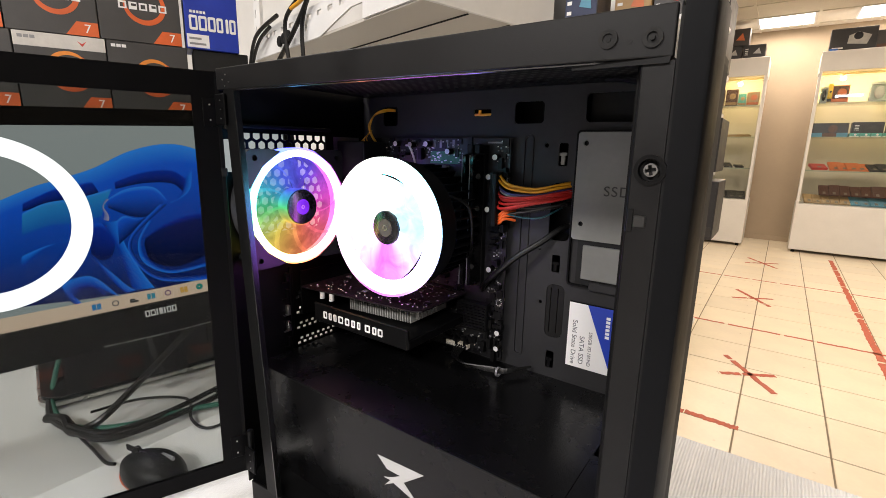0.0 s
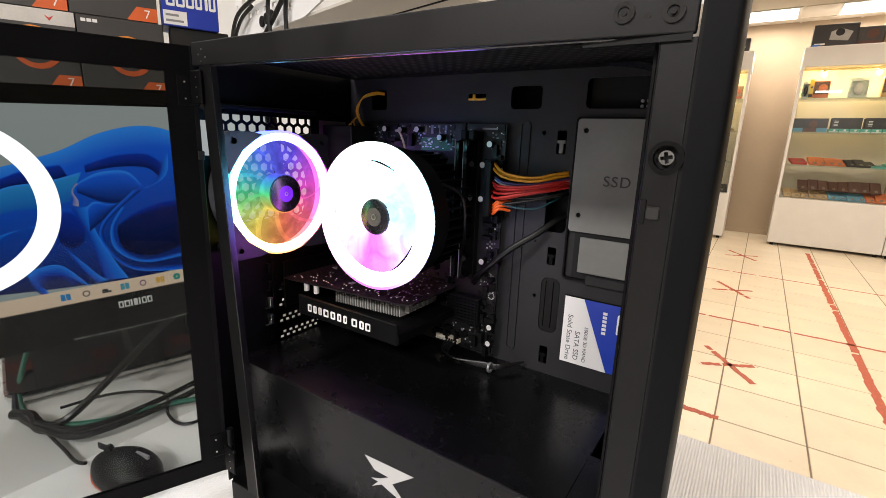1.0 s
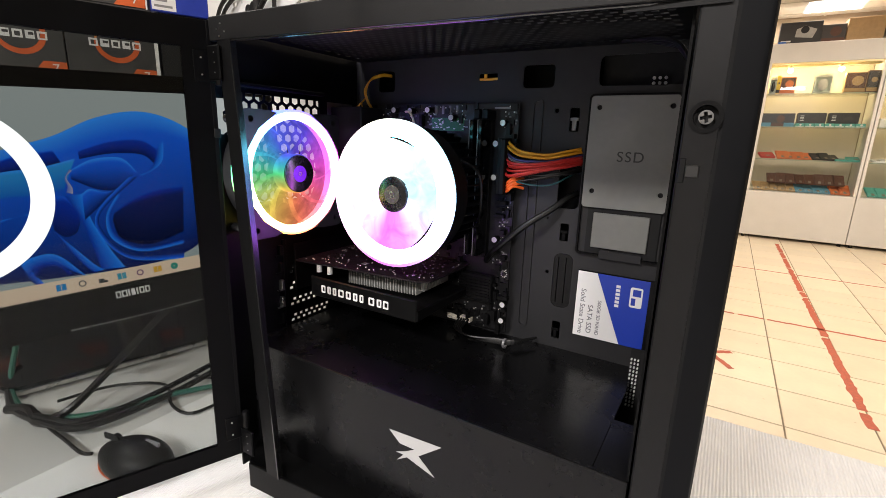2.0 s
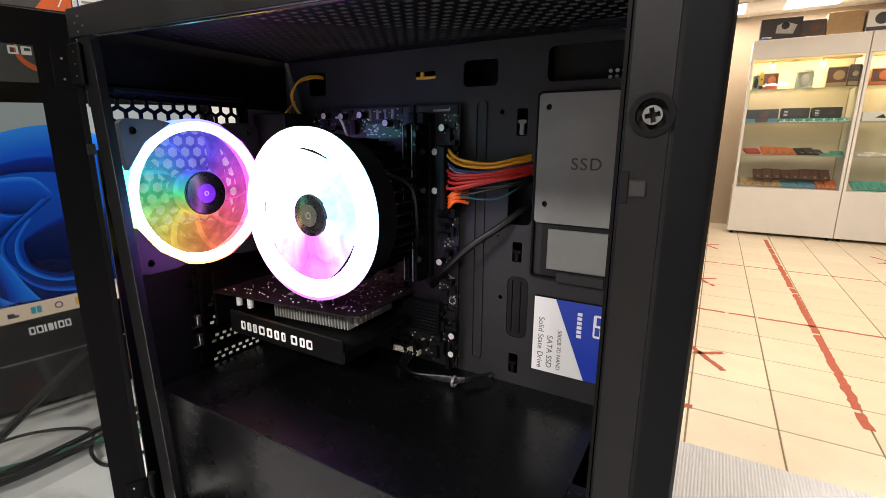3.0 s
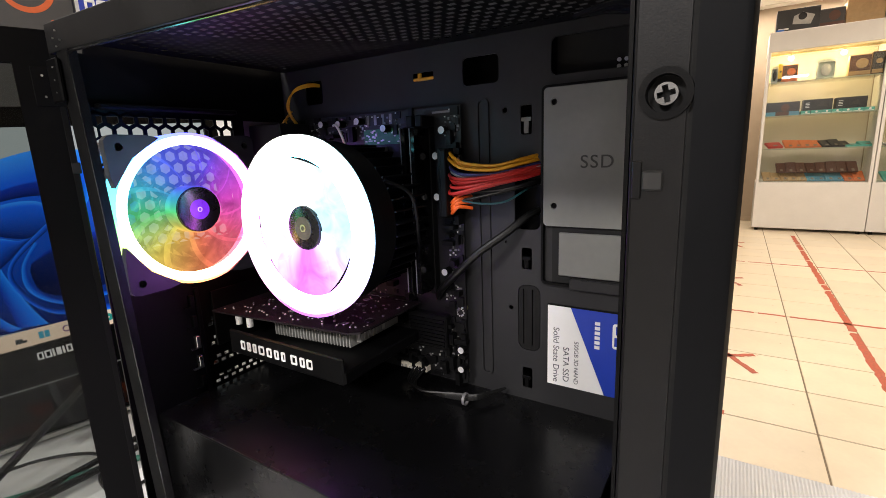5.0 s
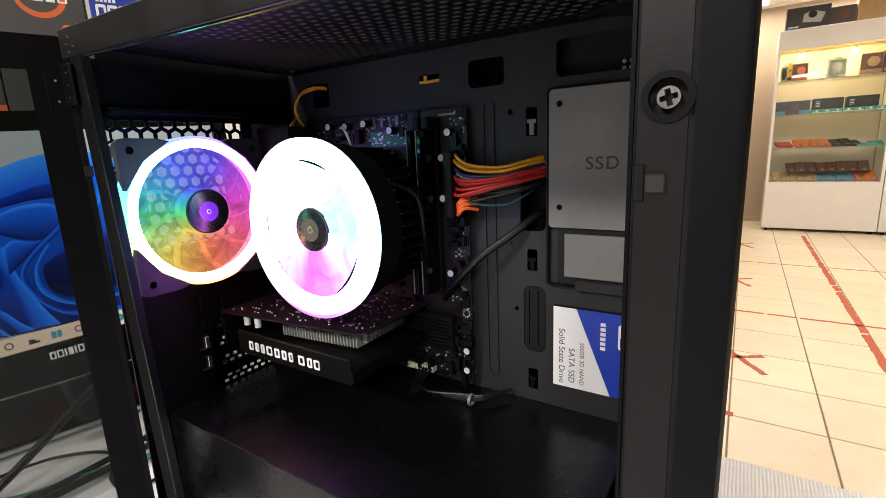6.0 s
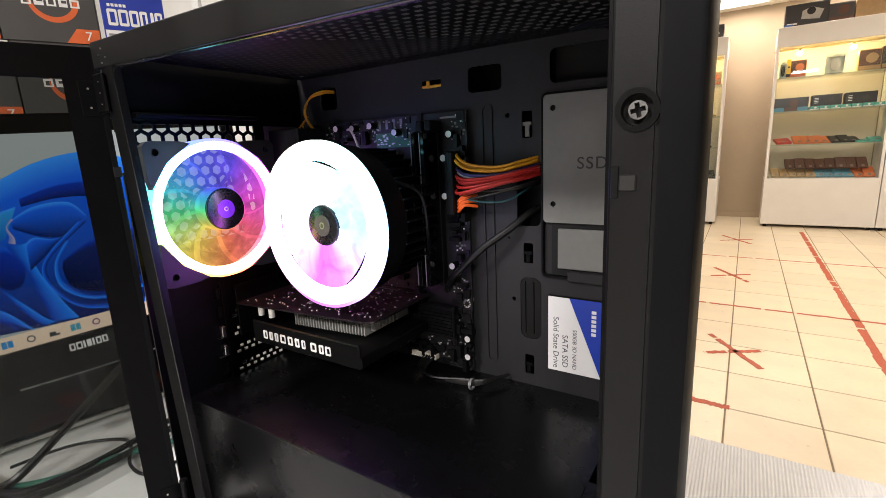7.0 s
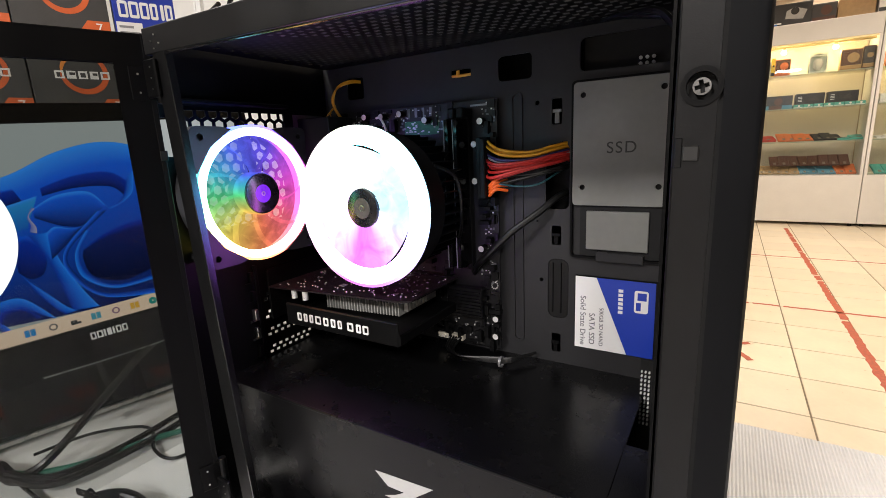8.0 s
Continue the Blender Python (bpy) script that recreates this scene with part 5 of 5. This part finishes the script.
def fold(paint, lower, upper):
    FOLDS.append((paint, lower, upper))


fold(fold_a, [(-2.34, 0.30), (-1.53, 0.30), (-0.78, 0.24), (0.13, 0.2), (0.82, 0.26), (1.21, 0.56), (1.39, 1.64)], [(-2.34, 1.40), (-1.27, 1.88), (-0.94, 1.99), (-0.46, 2.14), (0.02, 2.37), (0.51, 2.48), (0.91, 2.42), (1.28, 2.2), (1.39, 1.93)])
fold(fold_c, [(-1.32, 1.6), (-1.01, 1.68), (-0.72, 1.7), (-0.43, 1.78)], [(-1.3, 1.71), (-0.98, 1.86), (-0.77, 1.91), (-0.49, 1.95)])
fold(fold_t, [(-1.38, 1.28), (-1.07, 1.37), (-0.78, 1.37), (-0.46, 1.43)], [(-1.33, 1.57), (-1.06, 1.69), (-0.67, 1.73), (-0.27, 1.83)])
fold(fold_b, [(-1.46, 0.83), (-1.17, 1.05), (-0.91, 1.11), (-0.66, 0.96)], [(-1.43, 0.99), (-1.17, 1.09), (-0.9, 1.14), (-0.57, 1.3)])
fold(fold_c, [(-0.22, 1.82), (0.15, 1.88), (0.54, 1.85), (0.69, 1.7)], [(-0.22, 1.93), (0.18, 2.06), (0.58, 2.07), (0.81, 1.88)])
fold(fold_a, [(-0.36, 1.55), (-0.09, 1.39), (0.19, 1.36), (0.35, 1.53)], [(-0.35, 1.67), (-0.08, 1.81), (0.27, 1.81), (0.43, 1.6)])
fold(fold_b, [(0.42, 1.56), (0.57, 1.59), (0.69, 1.73), (0.76, 1.93)], [(0.49, 1.54), (0.67, 1.62), (0.81, 1.76), (0.87, 2.04)])
fold(fold_c, [(-0.67, 0.89), (-0.57, 0.78), (-0.44, 0.81), (-0.37, 0.95)], [(-0.64, 1.31), (-0.48, 1.33), (-0.38, 1.17), (-0.36, 1.02)])
fold(fold_b, [(-0.25, 0.25), (-0.3, 0.64), (-0.36, 1.02), (-0.47, 1.33)], [(0.04, 0.22), (-0.08, 0.48), (-0.23, 0.93), (-0.28, 1.34)])
fold(fold_a, [(-0.31, 0.98), (-0.13, 1.13), (0.05, 1.3), (0.35, 1.49)], [(-0.28, 1.34), (-0.18, 1.4), (-0.0, 1.34), (0.2, 1.39)])
fold(fold_n, [(0.01, 0.93), (0.07, 0.65), (0.42, 0.5), (0.91, 0.62)], [(0.04, 1.03), (0.3, 1.19), (0.66, 1.3), (1.03, 1.32)])
fold(fold_b, [(0.18, 1.28), (-0.01, 1.0), (0.02, 0.69), (0.31, 0.46), (0.89, 0.49)], [(0.13, 1.29), (-0.06, 0.99), (-0.04, 0.65), (0.3, 0.41), (0.88, 0.43)])
fold(fold_a, [(0.42, 1.52), (-0.11, 1.06), (-0.11, 0.72), (0.16, 0.39), (0.86, 0.29)], [(0.32, 1.53), (-0.16, 1.06), (-0.16, 0.69), (0.15, 0.32), (0.84, 0.19)])
fold(fold_a, [(-1.16, 0.7), (-1.11, 0.52), (-1.06, 0.33), (-0.98, 0.19)], [(-1.05, 0.75), (-1.03, 0.53), (-0.99, 0.38), (-0.9, 0.2)])
fold(fold_b, [(-1.03, 0.32), (-0.94, 0.44), (-0.75, 0.44), (-0.57, 0.29)], [(-1.09, 0.51), (-0.94, 0.57), (-0.7, 0.55), (-0.44, 0.2)])
fold(fold_c, [(-0.96, 0.29), (-0.87, 0.38), (-0.73, 0.38), (-0.64, 0.25)], [(-0.99, 0.35), (-0.91, 0.46), (-0.73, 0.43), (-0.59, 0.27)])
fold(fold_b, [(-0.67, 0.89), (-0.55, 0.58), (-0.42, 0.33), (-0.34, 0.23)], [(-0.61, 0.77), (-0.44, 0.52), (-0.32, 0.34), (-0.22, 0.24)])
fold(fold_p, [(-0.45, 1.38), (-0.42, 1.46), (-0.43, 1.57), (-0.36, 1.69)], [(-0.38, 1.35), (-0.37, 1.44), (-0.41, 1.58), (-0.33, 1.67)])
for i, (mm, lo, up) in enumerate(FOLDS):
    part("picture_fold", strip(lo, up, 0.0010 + 0.0008 * i, 10), mm, scr, m=MON)
# Reflection of a ring lamp, drawn as a glowing ring on the screen.
reflection_white = screen_paint("ring_reflection_white", (1, 1, 1), (1, 1, 1), 2.4)
part("reflected_ring", annulus((-1.76, 1.48), "z", 0.94, 1.19, 0.020, 0.021, 96), reflection_white, scr, "ring lamp reflection drawn as a white ring on the screen", m=MON)
part("taskbar", strip([(U0, 0.0), (U1, 0.0)], [(U0, 0.205), (U1, 0.205)], 0.022, 2), screen_paint("taskbar_peach", (0.80, 0.58, 0.42), (0.80, 0.60, 0.44), 0.85), scr, "peach taskbar", m=MON)
icon_cols = [(0.02, 0.22, 0.55), (0.10, 0.10, 0.10), (0.05, 0.05, 0.05), (0.05, 0.3, 0.42), (0.16, 0.06, 0.16), (0.75, 0.40, 0.05), (0.02, 0.26, 0.22)]
for k, c in enumerate(icon_cols):
    u = -0.74 + k * 0.236
    mm = screen_paint("icon", c, c, 0.8)
    if k in (1, 4):
        bm = annulus((u, 0.105), "z", 0.03, 0.046, 0.024, 0.0245, 18)
    elif k == 6:
        bm = annulus((u, 0.105), "z", 0.012, 0.052, 0.024, 0.0245, 18)
    elif k == 2:
        bm = join(box(u - 0.05, 0.06, 0.024, u + 0.02, 0.12, 0.0245), box(u - 0.05, 0.06, 0.0246, u + 0.06, 0.09, 0.025))
    else:
        bm = join(box(u - 0.055, 0.06, 0.024, u - 0.004, 0.15, 0.0245), box(u + 0.004, 0.06, 0.024, u + 0.055, 0.15, 0.0245))
    part("icon", bm, mm, scr, m=MON)
for k, w in enumerate((0.055, 0.06, 0.02, 0.045, 0.02, 0.055, 0.055)):
    u = -0.16 + (0.0, 0.075, 0.155, 0.195, 0.26, 0.30, 0.375)[k]
    part("print_bar", plate(rrect(u, -0.20, u + w * 1.15, -0.10), [rrect(u + 0.018, -0.18, u + w * 1.15 - 0.016, -0.12)] if w > 0.05 else [], "z", 0.0555, 0.058), white_ink, bez, m=MON)
part("neck", tube([(0.1, 0.5, -0.6), (0.1, -0.4, -0.55), (0.1, -1.3, -0.35)], 0.32, 16, 6, 0.35), gloss_black, monitor, m=MON, smooth=True)
foot_dir = Matrix.Translation((-4.35, 0.2, 7.0)) @ Matrix.Rotation(yaw - radians(90), 4, "Z")
part("stand_base", plate(rrect(-1.7, -1.35, 0.55, 2.75, 0.3, 8), [], "z", 0.0, 0.12), gloss_black, monitor, "glossy black stand base", m=DM @ foot_dir, smooth=True)
part("base_trim", plate(rrect(-1.73, -1.39, 0.60, 2.79, 0.3, 8), [], "z", 0.0, 0.06), steel, monitor, "thin silver rim", m=DM @ foot_dir)

# ---- stacked processor cartons behind the monitor ----
BOXF = DM @ Matrix.Translation((-5.5, 2.1, 0)) @ Matrix.Rotation(math.atan2(0.91, 0.41), 4, "Z")
c_dark = colour("carton_slate", (0.045, 0.043, 0.042))
c_orange = colour("carton_bright_orange", (0.62, 0.11, 0.02))
c_amber = colour("carton_amber", (0.70, 0.24, 0.03))
c_silver = colour("carton_silver", (0.55, 0.53, 0.50))
c_blue = colour("carton_royal_blue", (0.01, 0.035, 0.36))
BH, BW, BZ = 1.32, 1.35, 7.65


def arc_band(cx, cz, r0, r1, a0, a1, v0, v1, n=30):
    bm = bmesh.new()
    rows = []
    for i in range(n + 1):
        a = radians(a0 + (a1 - a0) * i / n)
        f = math.sin(math.pi * i / n) ** 0.5
        rm, h = (r0 + r1) / 2, (r1 - r0) / 2 * (0.25 + 0.75 * f)
        rows.append([bm.verts.new((cx + r * math.cos(a), v, cz + r * math.sin(a))) for r, v in ((rm - h, v0), (rm + h, v0), (rm + h, v1), (rm - h, v1))])
    for p, q in zip(rows, rows[1:]):
        for j in range(4):
            bm.faces.new((p[j], p[(j + 1) % 4], q[(j + 1) % 4], q[j]))
    bm.faces.new(rows[0])
    bm.faces.new(rows[-1])
    return bm


def slate_carton(s0, z0, banner):
    t = thing("processor_carton", BOXF @ Vector((s0 + BW / 2, 0.4, z0)), "dark grey processor carton with orange ring and corner" if not banner else "dark grey processor carton with a silver banner", "box", "processor cartons")
    part("body", box(s0 + 0.008, 0, z0, s0 + BW - 0.008, 0.82, z0 + BH - 0.004, 0.012), c_dark, t, m=BOXF)
    cx, cz = s0 + BW * 0.56, z0 + BH * 0.52
    part("orange_ring", arc_band(cx, cz, 0.27, 0.36, -190, 60, -0.004, 0.001), c_orange, t, "orange brush ring", m=BOXF)
    part("amber_arc", arc_band(cx, cz, 0.28, 0.35, 50, 175, -0.0045, 0.001), c_amber, t, m=BOXF)
    for k, (x, w) in enumerate(((0.0, 0.13), (0.165, 0.13), (0.33, 0.13), (0.495, 0.12), (0.65, 0.13))):
        part("print_bar", plate(rrect(s0 + 0.34 + x, z0 + 0.585, s0 + 0.34 + x + w, z0 + 0.715), [rrect(s0 + 0.34 + x + 0.028, z0 + 0.61, s0 + 0.34 + x + w - 0.028, z0 + 0.685)] if k % 2 == 0 else [rrect(s0 + 0.34 + x + 0.04, z0 + 0.645, s0 + 0.34 + x + w - 0.01, z0 + 0.69)], "y", -0.008, -0.005), white_ink, t, m=BOXF)
    part("corner_field", plate([(s0 + BW - 0.50, z0 + 0.01), (s0 + BW - 0.012, z0 + 0.01), (s0 + BW - 0.012, z0 + 0.25), (s0 + BW - 0.33, z0 + 0.25)], [], "y", -0.003, 0.001), c_orange, t, "orange corner field", m=BOXF)
    writing("number", "7", 0.021, BOXF @ Matrix.Translation((s0 + BW - 0.17, -0.004, z0 + 0.13)) @ Matrix.Rotation(radians(90), 4, "X") @ Matrix.Scale(10, 4), white_ink, t, thick=0.0002)
    if banner:
        part("banner", box(s0 + 0.012, -0.0042, z0 + BH - 0.25, s0 + BW - 0.012, 0.001, z0 + BH - 0.01), c_silver, t, "silver banner", m=BOXF)
        part("banner_mark", plate([(s0 + 0.92, z0 + BH - 0.09), (s0 + 0.99, z0 + BH - 0.19), (s0 + 1.06, z0 + BH - 0.09), (s0 + 0.99, z0 + BH - 0.14)], [], "y", -0.0065, -0.0045), k_red, t, m=BOXF)
    for k in range(3):
        part("print_bar", box(s0 + 0.08 + k * 0.085, -0.0068, z0 + BH - 0.12, s0 + 0.15 + k * 0.085, -0.004, z0 + BH - 0.065), grey_ink if banner else white_ink, t, m=BOXF)
    return t


for r in range(4):
    off = 0.15 if r == 3 else rnd.uniform(0.0, 0.12)
    for c in range(4 if r < 3 else 3):
        slate_carton(-4.15 + off + c * BW, BZ + r * BH, r == 3 and c == 1)
for c in range(3):
    slate_carton(-4.07 + c * BW, BZ + 4 * BH, False)
for c in range(4):
    t = thing("flat_carton", BOXF @ Vector((-3.4 + c * BW, 0.4, 7.0)), "low plain black carton under the stack", "box", "low cartons")
    part("body", box(-4.1 + c * BW, 0.0, 7.0, -4.1 + c * BW + BW - 0.02, 0.85, BZ - 0.003, 0.012), k_black, t, m=BOXF)
blue = thing("processor_carton", BOXF @ Vector((0.5, 0.4, 12.93)), "royal blue processor carton with white price label", "box", "processor cartons")
s0, z0 = 0.05, BZ + 4 * BH
part("body", box(s0, 0, z0, s0 + 0.98, 0.82, z0 + 1.18, 0.012), c_blue, blue, m=BOXF)
for k, (x, w) in enumerate(((0.08, 0.15), (0.25, 0.15), (0.42, 0.14), (0.58, 0.12), (0.75, 0.05), (0.82, 0.12))):
    part("print_bar", plate(rrect(s0 + x, z0 + 0.36, s0 + x + w, z0 + 0.64, 0.03), [rrect(s0 + x + 0.04, z0 + 0.41, s0 + x + w - 0.035, z0 + 0.59)] if w > 0.1 else [], "y", -0.006, -0.002), white_ink, blue, m=BOXF)
for k in range(5):
    part("print_bar", box(s0 + 0.1 + 0.06 * k, -0.006, z0 + 0.68, s0 + 0.145 + 0.06 * k, -0.002, z0 + 0.73), white_ink, blue, m=BOXF)
tag = part("price_label", box(s0 + 0.02, -0.0055, z0 + 0.03, s0 + 0.42, -0.0015, z0 + 0.28), white_ink, blue, "white price label", m=BOXF)
for k in range(2):
    part("print_bar", box(s0 + 0.06, -0.0075, z0 + 0.08 + 0.1 * k, s0 + 0.36 - 0.08 * k, -0.005, z0 + 0.12 + 0.1 * k), grey_ink, tag, m=BOXF)
# Added carton; its near-black stands for the dark void under the blue box.
support = thing("processor_carton", BOXF @ Vector((0.7, 0.4, z0 - BH)), "added near-black carton for the dark void under the blue one", "box", "processor cartons")
part("body", box(0.16, 0.06, z0 - BH, 1.2, 0.8, z0 - 0.004, 0.012), dark_void, support, m=BOXF)

# ---- wall shelf with cables over the desk ----
shelf = thing("wall_shelf", (-0.6, 0.8, 1.41), "white perforated metal wall shelf seen from below", "shelf")
SH = DM @ Matrix.Translation((-9.03, 6.03, 0)) @ Matrix.Rotation(radians(-13.7), 4, "Z")
lip_holes = [rrect(0.35 + 0.55 * k, 14.10, 0.60 + 0.55 * k, 14.22, 0.04) for k in range(12)] + [ngon(3.6, 13.93, 0.07, 12)]
part("lip", plate([(-0.3, 13.62), (4.3, 13.62), (5.8, 13.98), (6.3, 13.98), (6.3, 13.66), (8.3, 13.66), (8.3, 14.37), (-0.3, 14.37)], lip_holes, "y", 0.0, 0.05), white_metal, shelf, m=SH)
# Shade below the white shelf is put into this darker cream.
under = material("shaded_shelf_underside", (0.52, 0.49, 0.44), 0.5, 0, 0.06, 8, 0.05, 300)
part("underside", box(-0.3, 0.05, 13.62, 8.3, 3.7, 13.68), under, shelf, "underside in cream darkened for shade", m=SH)
part("end_flange", box(8.3, 0.0, 13.6, 8.36, 3.7, 14.37, 0.01), white_metal, shelf, m=SH)
for k in range(2):
    part("seam", box(-0.2, 1.2 + k * 1.2, 13.600, 8.2, 1.24 + k * 1.2, 13.6195), dark_void, shelf, m=SH)
part("upright", plate(rrect(-0.9, 7.0, -0.35, 26.0), [rrect(-0.75, 8.0 + 0.5 * k, -0.68, 8.25 + 0.5 * k) for k in range(34)], "y", 0.3, 0.4), white_metal, shelf, m=SH)
part("bracket", box(-0.36, 0.06, 13.68, -0.31, 3.7, 14.3), white_metal, shelf, m=SH)
for k in range(3):
    part("knob", cyl((1.95 + 0.29 * k, -0.07, 13.86 + 0.03 * k), (1.95 + 0.29 * k, 0.0, 13.86 + 0.03 * k), 0.14, 18, bev=0.02), rubber, shelf, "round black plug", m=SH)
for pts, r, nm in (([(-0.6, 12.6), (-0.1, 13.6), (0.7, 14.2), (2.2, 14.45)], 0.055, "black"), ([(-0.3, 12.6), (0.1, 13.4), (0.8, 14.0), (1.5, 14.3)], 0.05, "black"),
                   ([(2.1, 13.3), (3.3, 14.0), (4.2, 14.6), (4.8, 15.3)], 0.06, "black"), ([(2.9, 13.2), (2.8, 14.2), (3.6, 14.7), (4.5, 15.2)], 0.055, "black"),
                   ([(3.6, 13.2), (3.6, 14.0), (4.1, 14.6), (4.9, 15.4)], 0.055, "black"), ([(3.1, 14.45), (3.8, 14.6), (4.7, 15.0)], 0.05, "yellow")):
    solo("hanging_cable", tube([(x, -0.16 - 0.05 * math.sin(x * 3), z) for x, z in pts], r, 8), wire[nm], f"{nm} cable hanging over the white shelf", "cable", "hanging cables", m=SH, smooth=True)
ledge = thing("wall_ledge", (0.2, 0.95, 1.4), "narrow white ledge carrying shop cartons", "shelf")
part("board", box(0.95, 8.3, 13.75, 3.2, 10.18, 13.85, 0.01), white_metal, ledge)
for cx, w, h, m, f, a, lb in ((-0.75, 1.0, 1.3, k_dark, k_choc, k_tan, "dark graphics card carton with pale print"), (0.45, 0.75, 1.5, k_black, colour("carton_navy", (0.01, 0.02, 0.07)), k_steel_blue, "navy and black upright carton"), (1.35, 0.8, 1.2, k_tan, k_brown, k_orange, "brown and orange carton"), (2.1, 0.6, 1.3, k_black, k_dark, k_red, "black carton with a red print"), (2.75, 0.5, 1.0, k_grey, white_ink, k_orange, "white and orange carton")):
    carton(cx * 0.1, 0.88 if cx > 0.9 else 0.80, 1.435 if cx > 0.9 else 1.4182, w * 0.1, 0.09, h * 0.1, m, f, a, lb, "ledge cartons", 0, "bars")

# ---- mouse and cables on the desk ----
bm = bmesh.new()
bmesh.ops.create_uvsphere(bm, u_segments=28, v_segments=18, radius=1)
for v in bm.verts:
    v.co.z = max(v.co.z, -0.35)
    v.co.y *= 1 - 0.16 * (v.co.x + 0.3) ** 2
    v.co.z *= 1.0 - 0.22 * max(v.co.x, 0)
MOUSE = DM @ Matrix.Translation((-1.14, -0.90, 7.10)) @ Matrix.Rotation(radians(192), 4, "Z") @ Matrix.Scale(0.9, 4)
mouse = thing("computer_mouse", MOUSE @ Vector((0, 0, -0.08)), "black computer mouse with an orange-lit lower edge", "mouse")
part("shell", bm, black_plastic, mouse, m=MOUSE @ Matrix.Diagonal((0.56, 0.33, 0.27, 1)), smooth=True)
part("button_gap", box(0.05, -0.008, 0.18, 0.5, 0.008, 0.262), dark_void, mouse, m=MOUSE)
part("wheel", cyl((0.28, -0.03, 0.22), (0.28, 0.03, 0.22), 0.07, 16), rubber, mouse, m=MOUSE)
# Glow at the lower edge is put in as plain orange colour.
part("lit_edge", annulus((0, 0), "z", 0.90, 0.955, -0.42, -0.26, 40), colour("orange_edge_glow_paint", (0.6, 0.10, 0.02)), mouse, "orange band painted for the glow at the lower edge", m=MOUSE @ Matrix.Diagonal((0.55, 0.325, 0.2, 1)))
part("print_bar", box(-0.34, -0.10, 0.215, -0.12, -0.07, 0.262), grey_ink, mouse, m=MOUSE)
dg = material("green_cable", (0.02, 0.12, 0.08), 0.4, 0, 0.1, 60)
for nm, mm, r, pts in (
    ("black", wire["black"], 0.045, [(-4.6, -1.0, 7.06), (-3.64, -1.25, 7.06), (-2.88, -1.19, 7.1), (-2.31, -0.92, 7.08), (-2.24, 0.03, 7.06), (-2.33, 0.71, 7.06), (-2.5, 1.46, 7.06), (-2.4, 2.6, 7.06)]),
    ("green", dg, 0.04, [(-5.2, -0.7, 7.3), (-4.55, -0.98, 7.1), (-3.83, -1.16, 7.05), (-3.08, -1.14, 7.06), (-2.56, -0.69, 7.05), (-2.27, 0.04, 7.05), (-2.0, 0.52, 7.05), (-1.7, 1.02, 7.05), (-1.2, 2.2, 7.05)]),
    ("thin black", wire["black"], 0.022, [(-3.35, -0.85, 7.04), (-3.2, -0.22, 7.03), (-2.64, 0.22, 7.03), (-2.02, -0.01, 7.03), (-1.61, 0.0, 7.03), (-1.52, 0.34, 7.03), (-1.5, 0.89, 7.03), (-1.6, 2.0, 7.03)]),
    ("thin black", wire["black"], 0.022, [(-3.1, -1.14, 7.12), (-2.78, -1.16, 7.05), (-2.31, -1.15, 7.03), (-1.85, -1.16, 7.05), (-1.66, -1.12, 7.09)]),
    ("thick black", wire["black"], 0.05, [(-2.9, -1.05, 7.06), (-2.75, -0.85, 7.2), (-2.9, -0.2, 7.55), (-3.15, 0.6, 7.95), (-3.3, 1.2, 8.1)]),
    ("black", wire["black"], 0.04, [(-3.0, -1.2, 7.14), (-2.44, -0.94, 7.12), (-2.39, -0.15, 7.08), (-2.64, 1.09, 7.05), (-2.82, 1.65, 7.05), (-2.7, 2.8, 7.05)]),
    ("thin black", wire["black"], 0.02, [(-2.6, 0.6, 7.03), (-2.2, 0.75, 7.03), (-1.9, 1.2, 7.03), (-1.85, 2.2, 7.03)]),
    ("thick black", wire["black"], 0.07, [(-3.6, -1.3, 7.07), (-3.3, -1.18, 7.1), (-2.95, -1.2, 7.08), (-2.7, -1.05, 7.08)]),
):
    solo("desk_cable", tube(pts, r, 8), mm, f"{nm} cable lying loose on the desk", "cable", "desk cables", smooth=True)

# ---- floor tiles ----
TX, TY = 0.327, 0.363
tile_mesh = mesh_of(box(-TX / 2 + 0.0032, -TY / 2 + 0.0032, -0.012, TX / 2 - 0.0032, TY / 2 - 0.0032, 0.0, 0.0015), "tile", tile_cream, IDENT)
spare = []
inv = world_of(floor).inverted()
for i in range(-11, 15):
    for j in range(-15, 17):
        x, y = 0.445 + (i + 0.5) * TX, 1.915 + (j + 0.5) * TY
        if -2.88 < x < 4.95 and -3.1 < y < 7.62:
            if -1.2 < x < 3.0 and 0.9 < y:
                ob = new("tile", tile_mesh)
                ob.parent, ob.matrix_parent_inverse = floor, inv
                ob.location = (x, y, 0)
            else:
                spare.append((x, y))
bm = bmesh.new()
for x, y in spare:
    a = [bm.verts.new((x + sx * (TX / 2 - 0.0032), y + sy * (TY / 2 - 0.0032), 0)) for sx, sy in ((-1, -1), (1, -1), (1, 1), (-1, 1))]
    bm.faces.new(a)
tagged(part("tile_field", bm, tile_cream, floor, "more cream tiles", m=IDENT), kind="stuff")
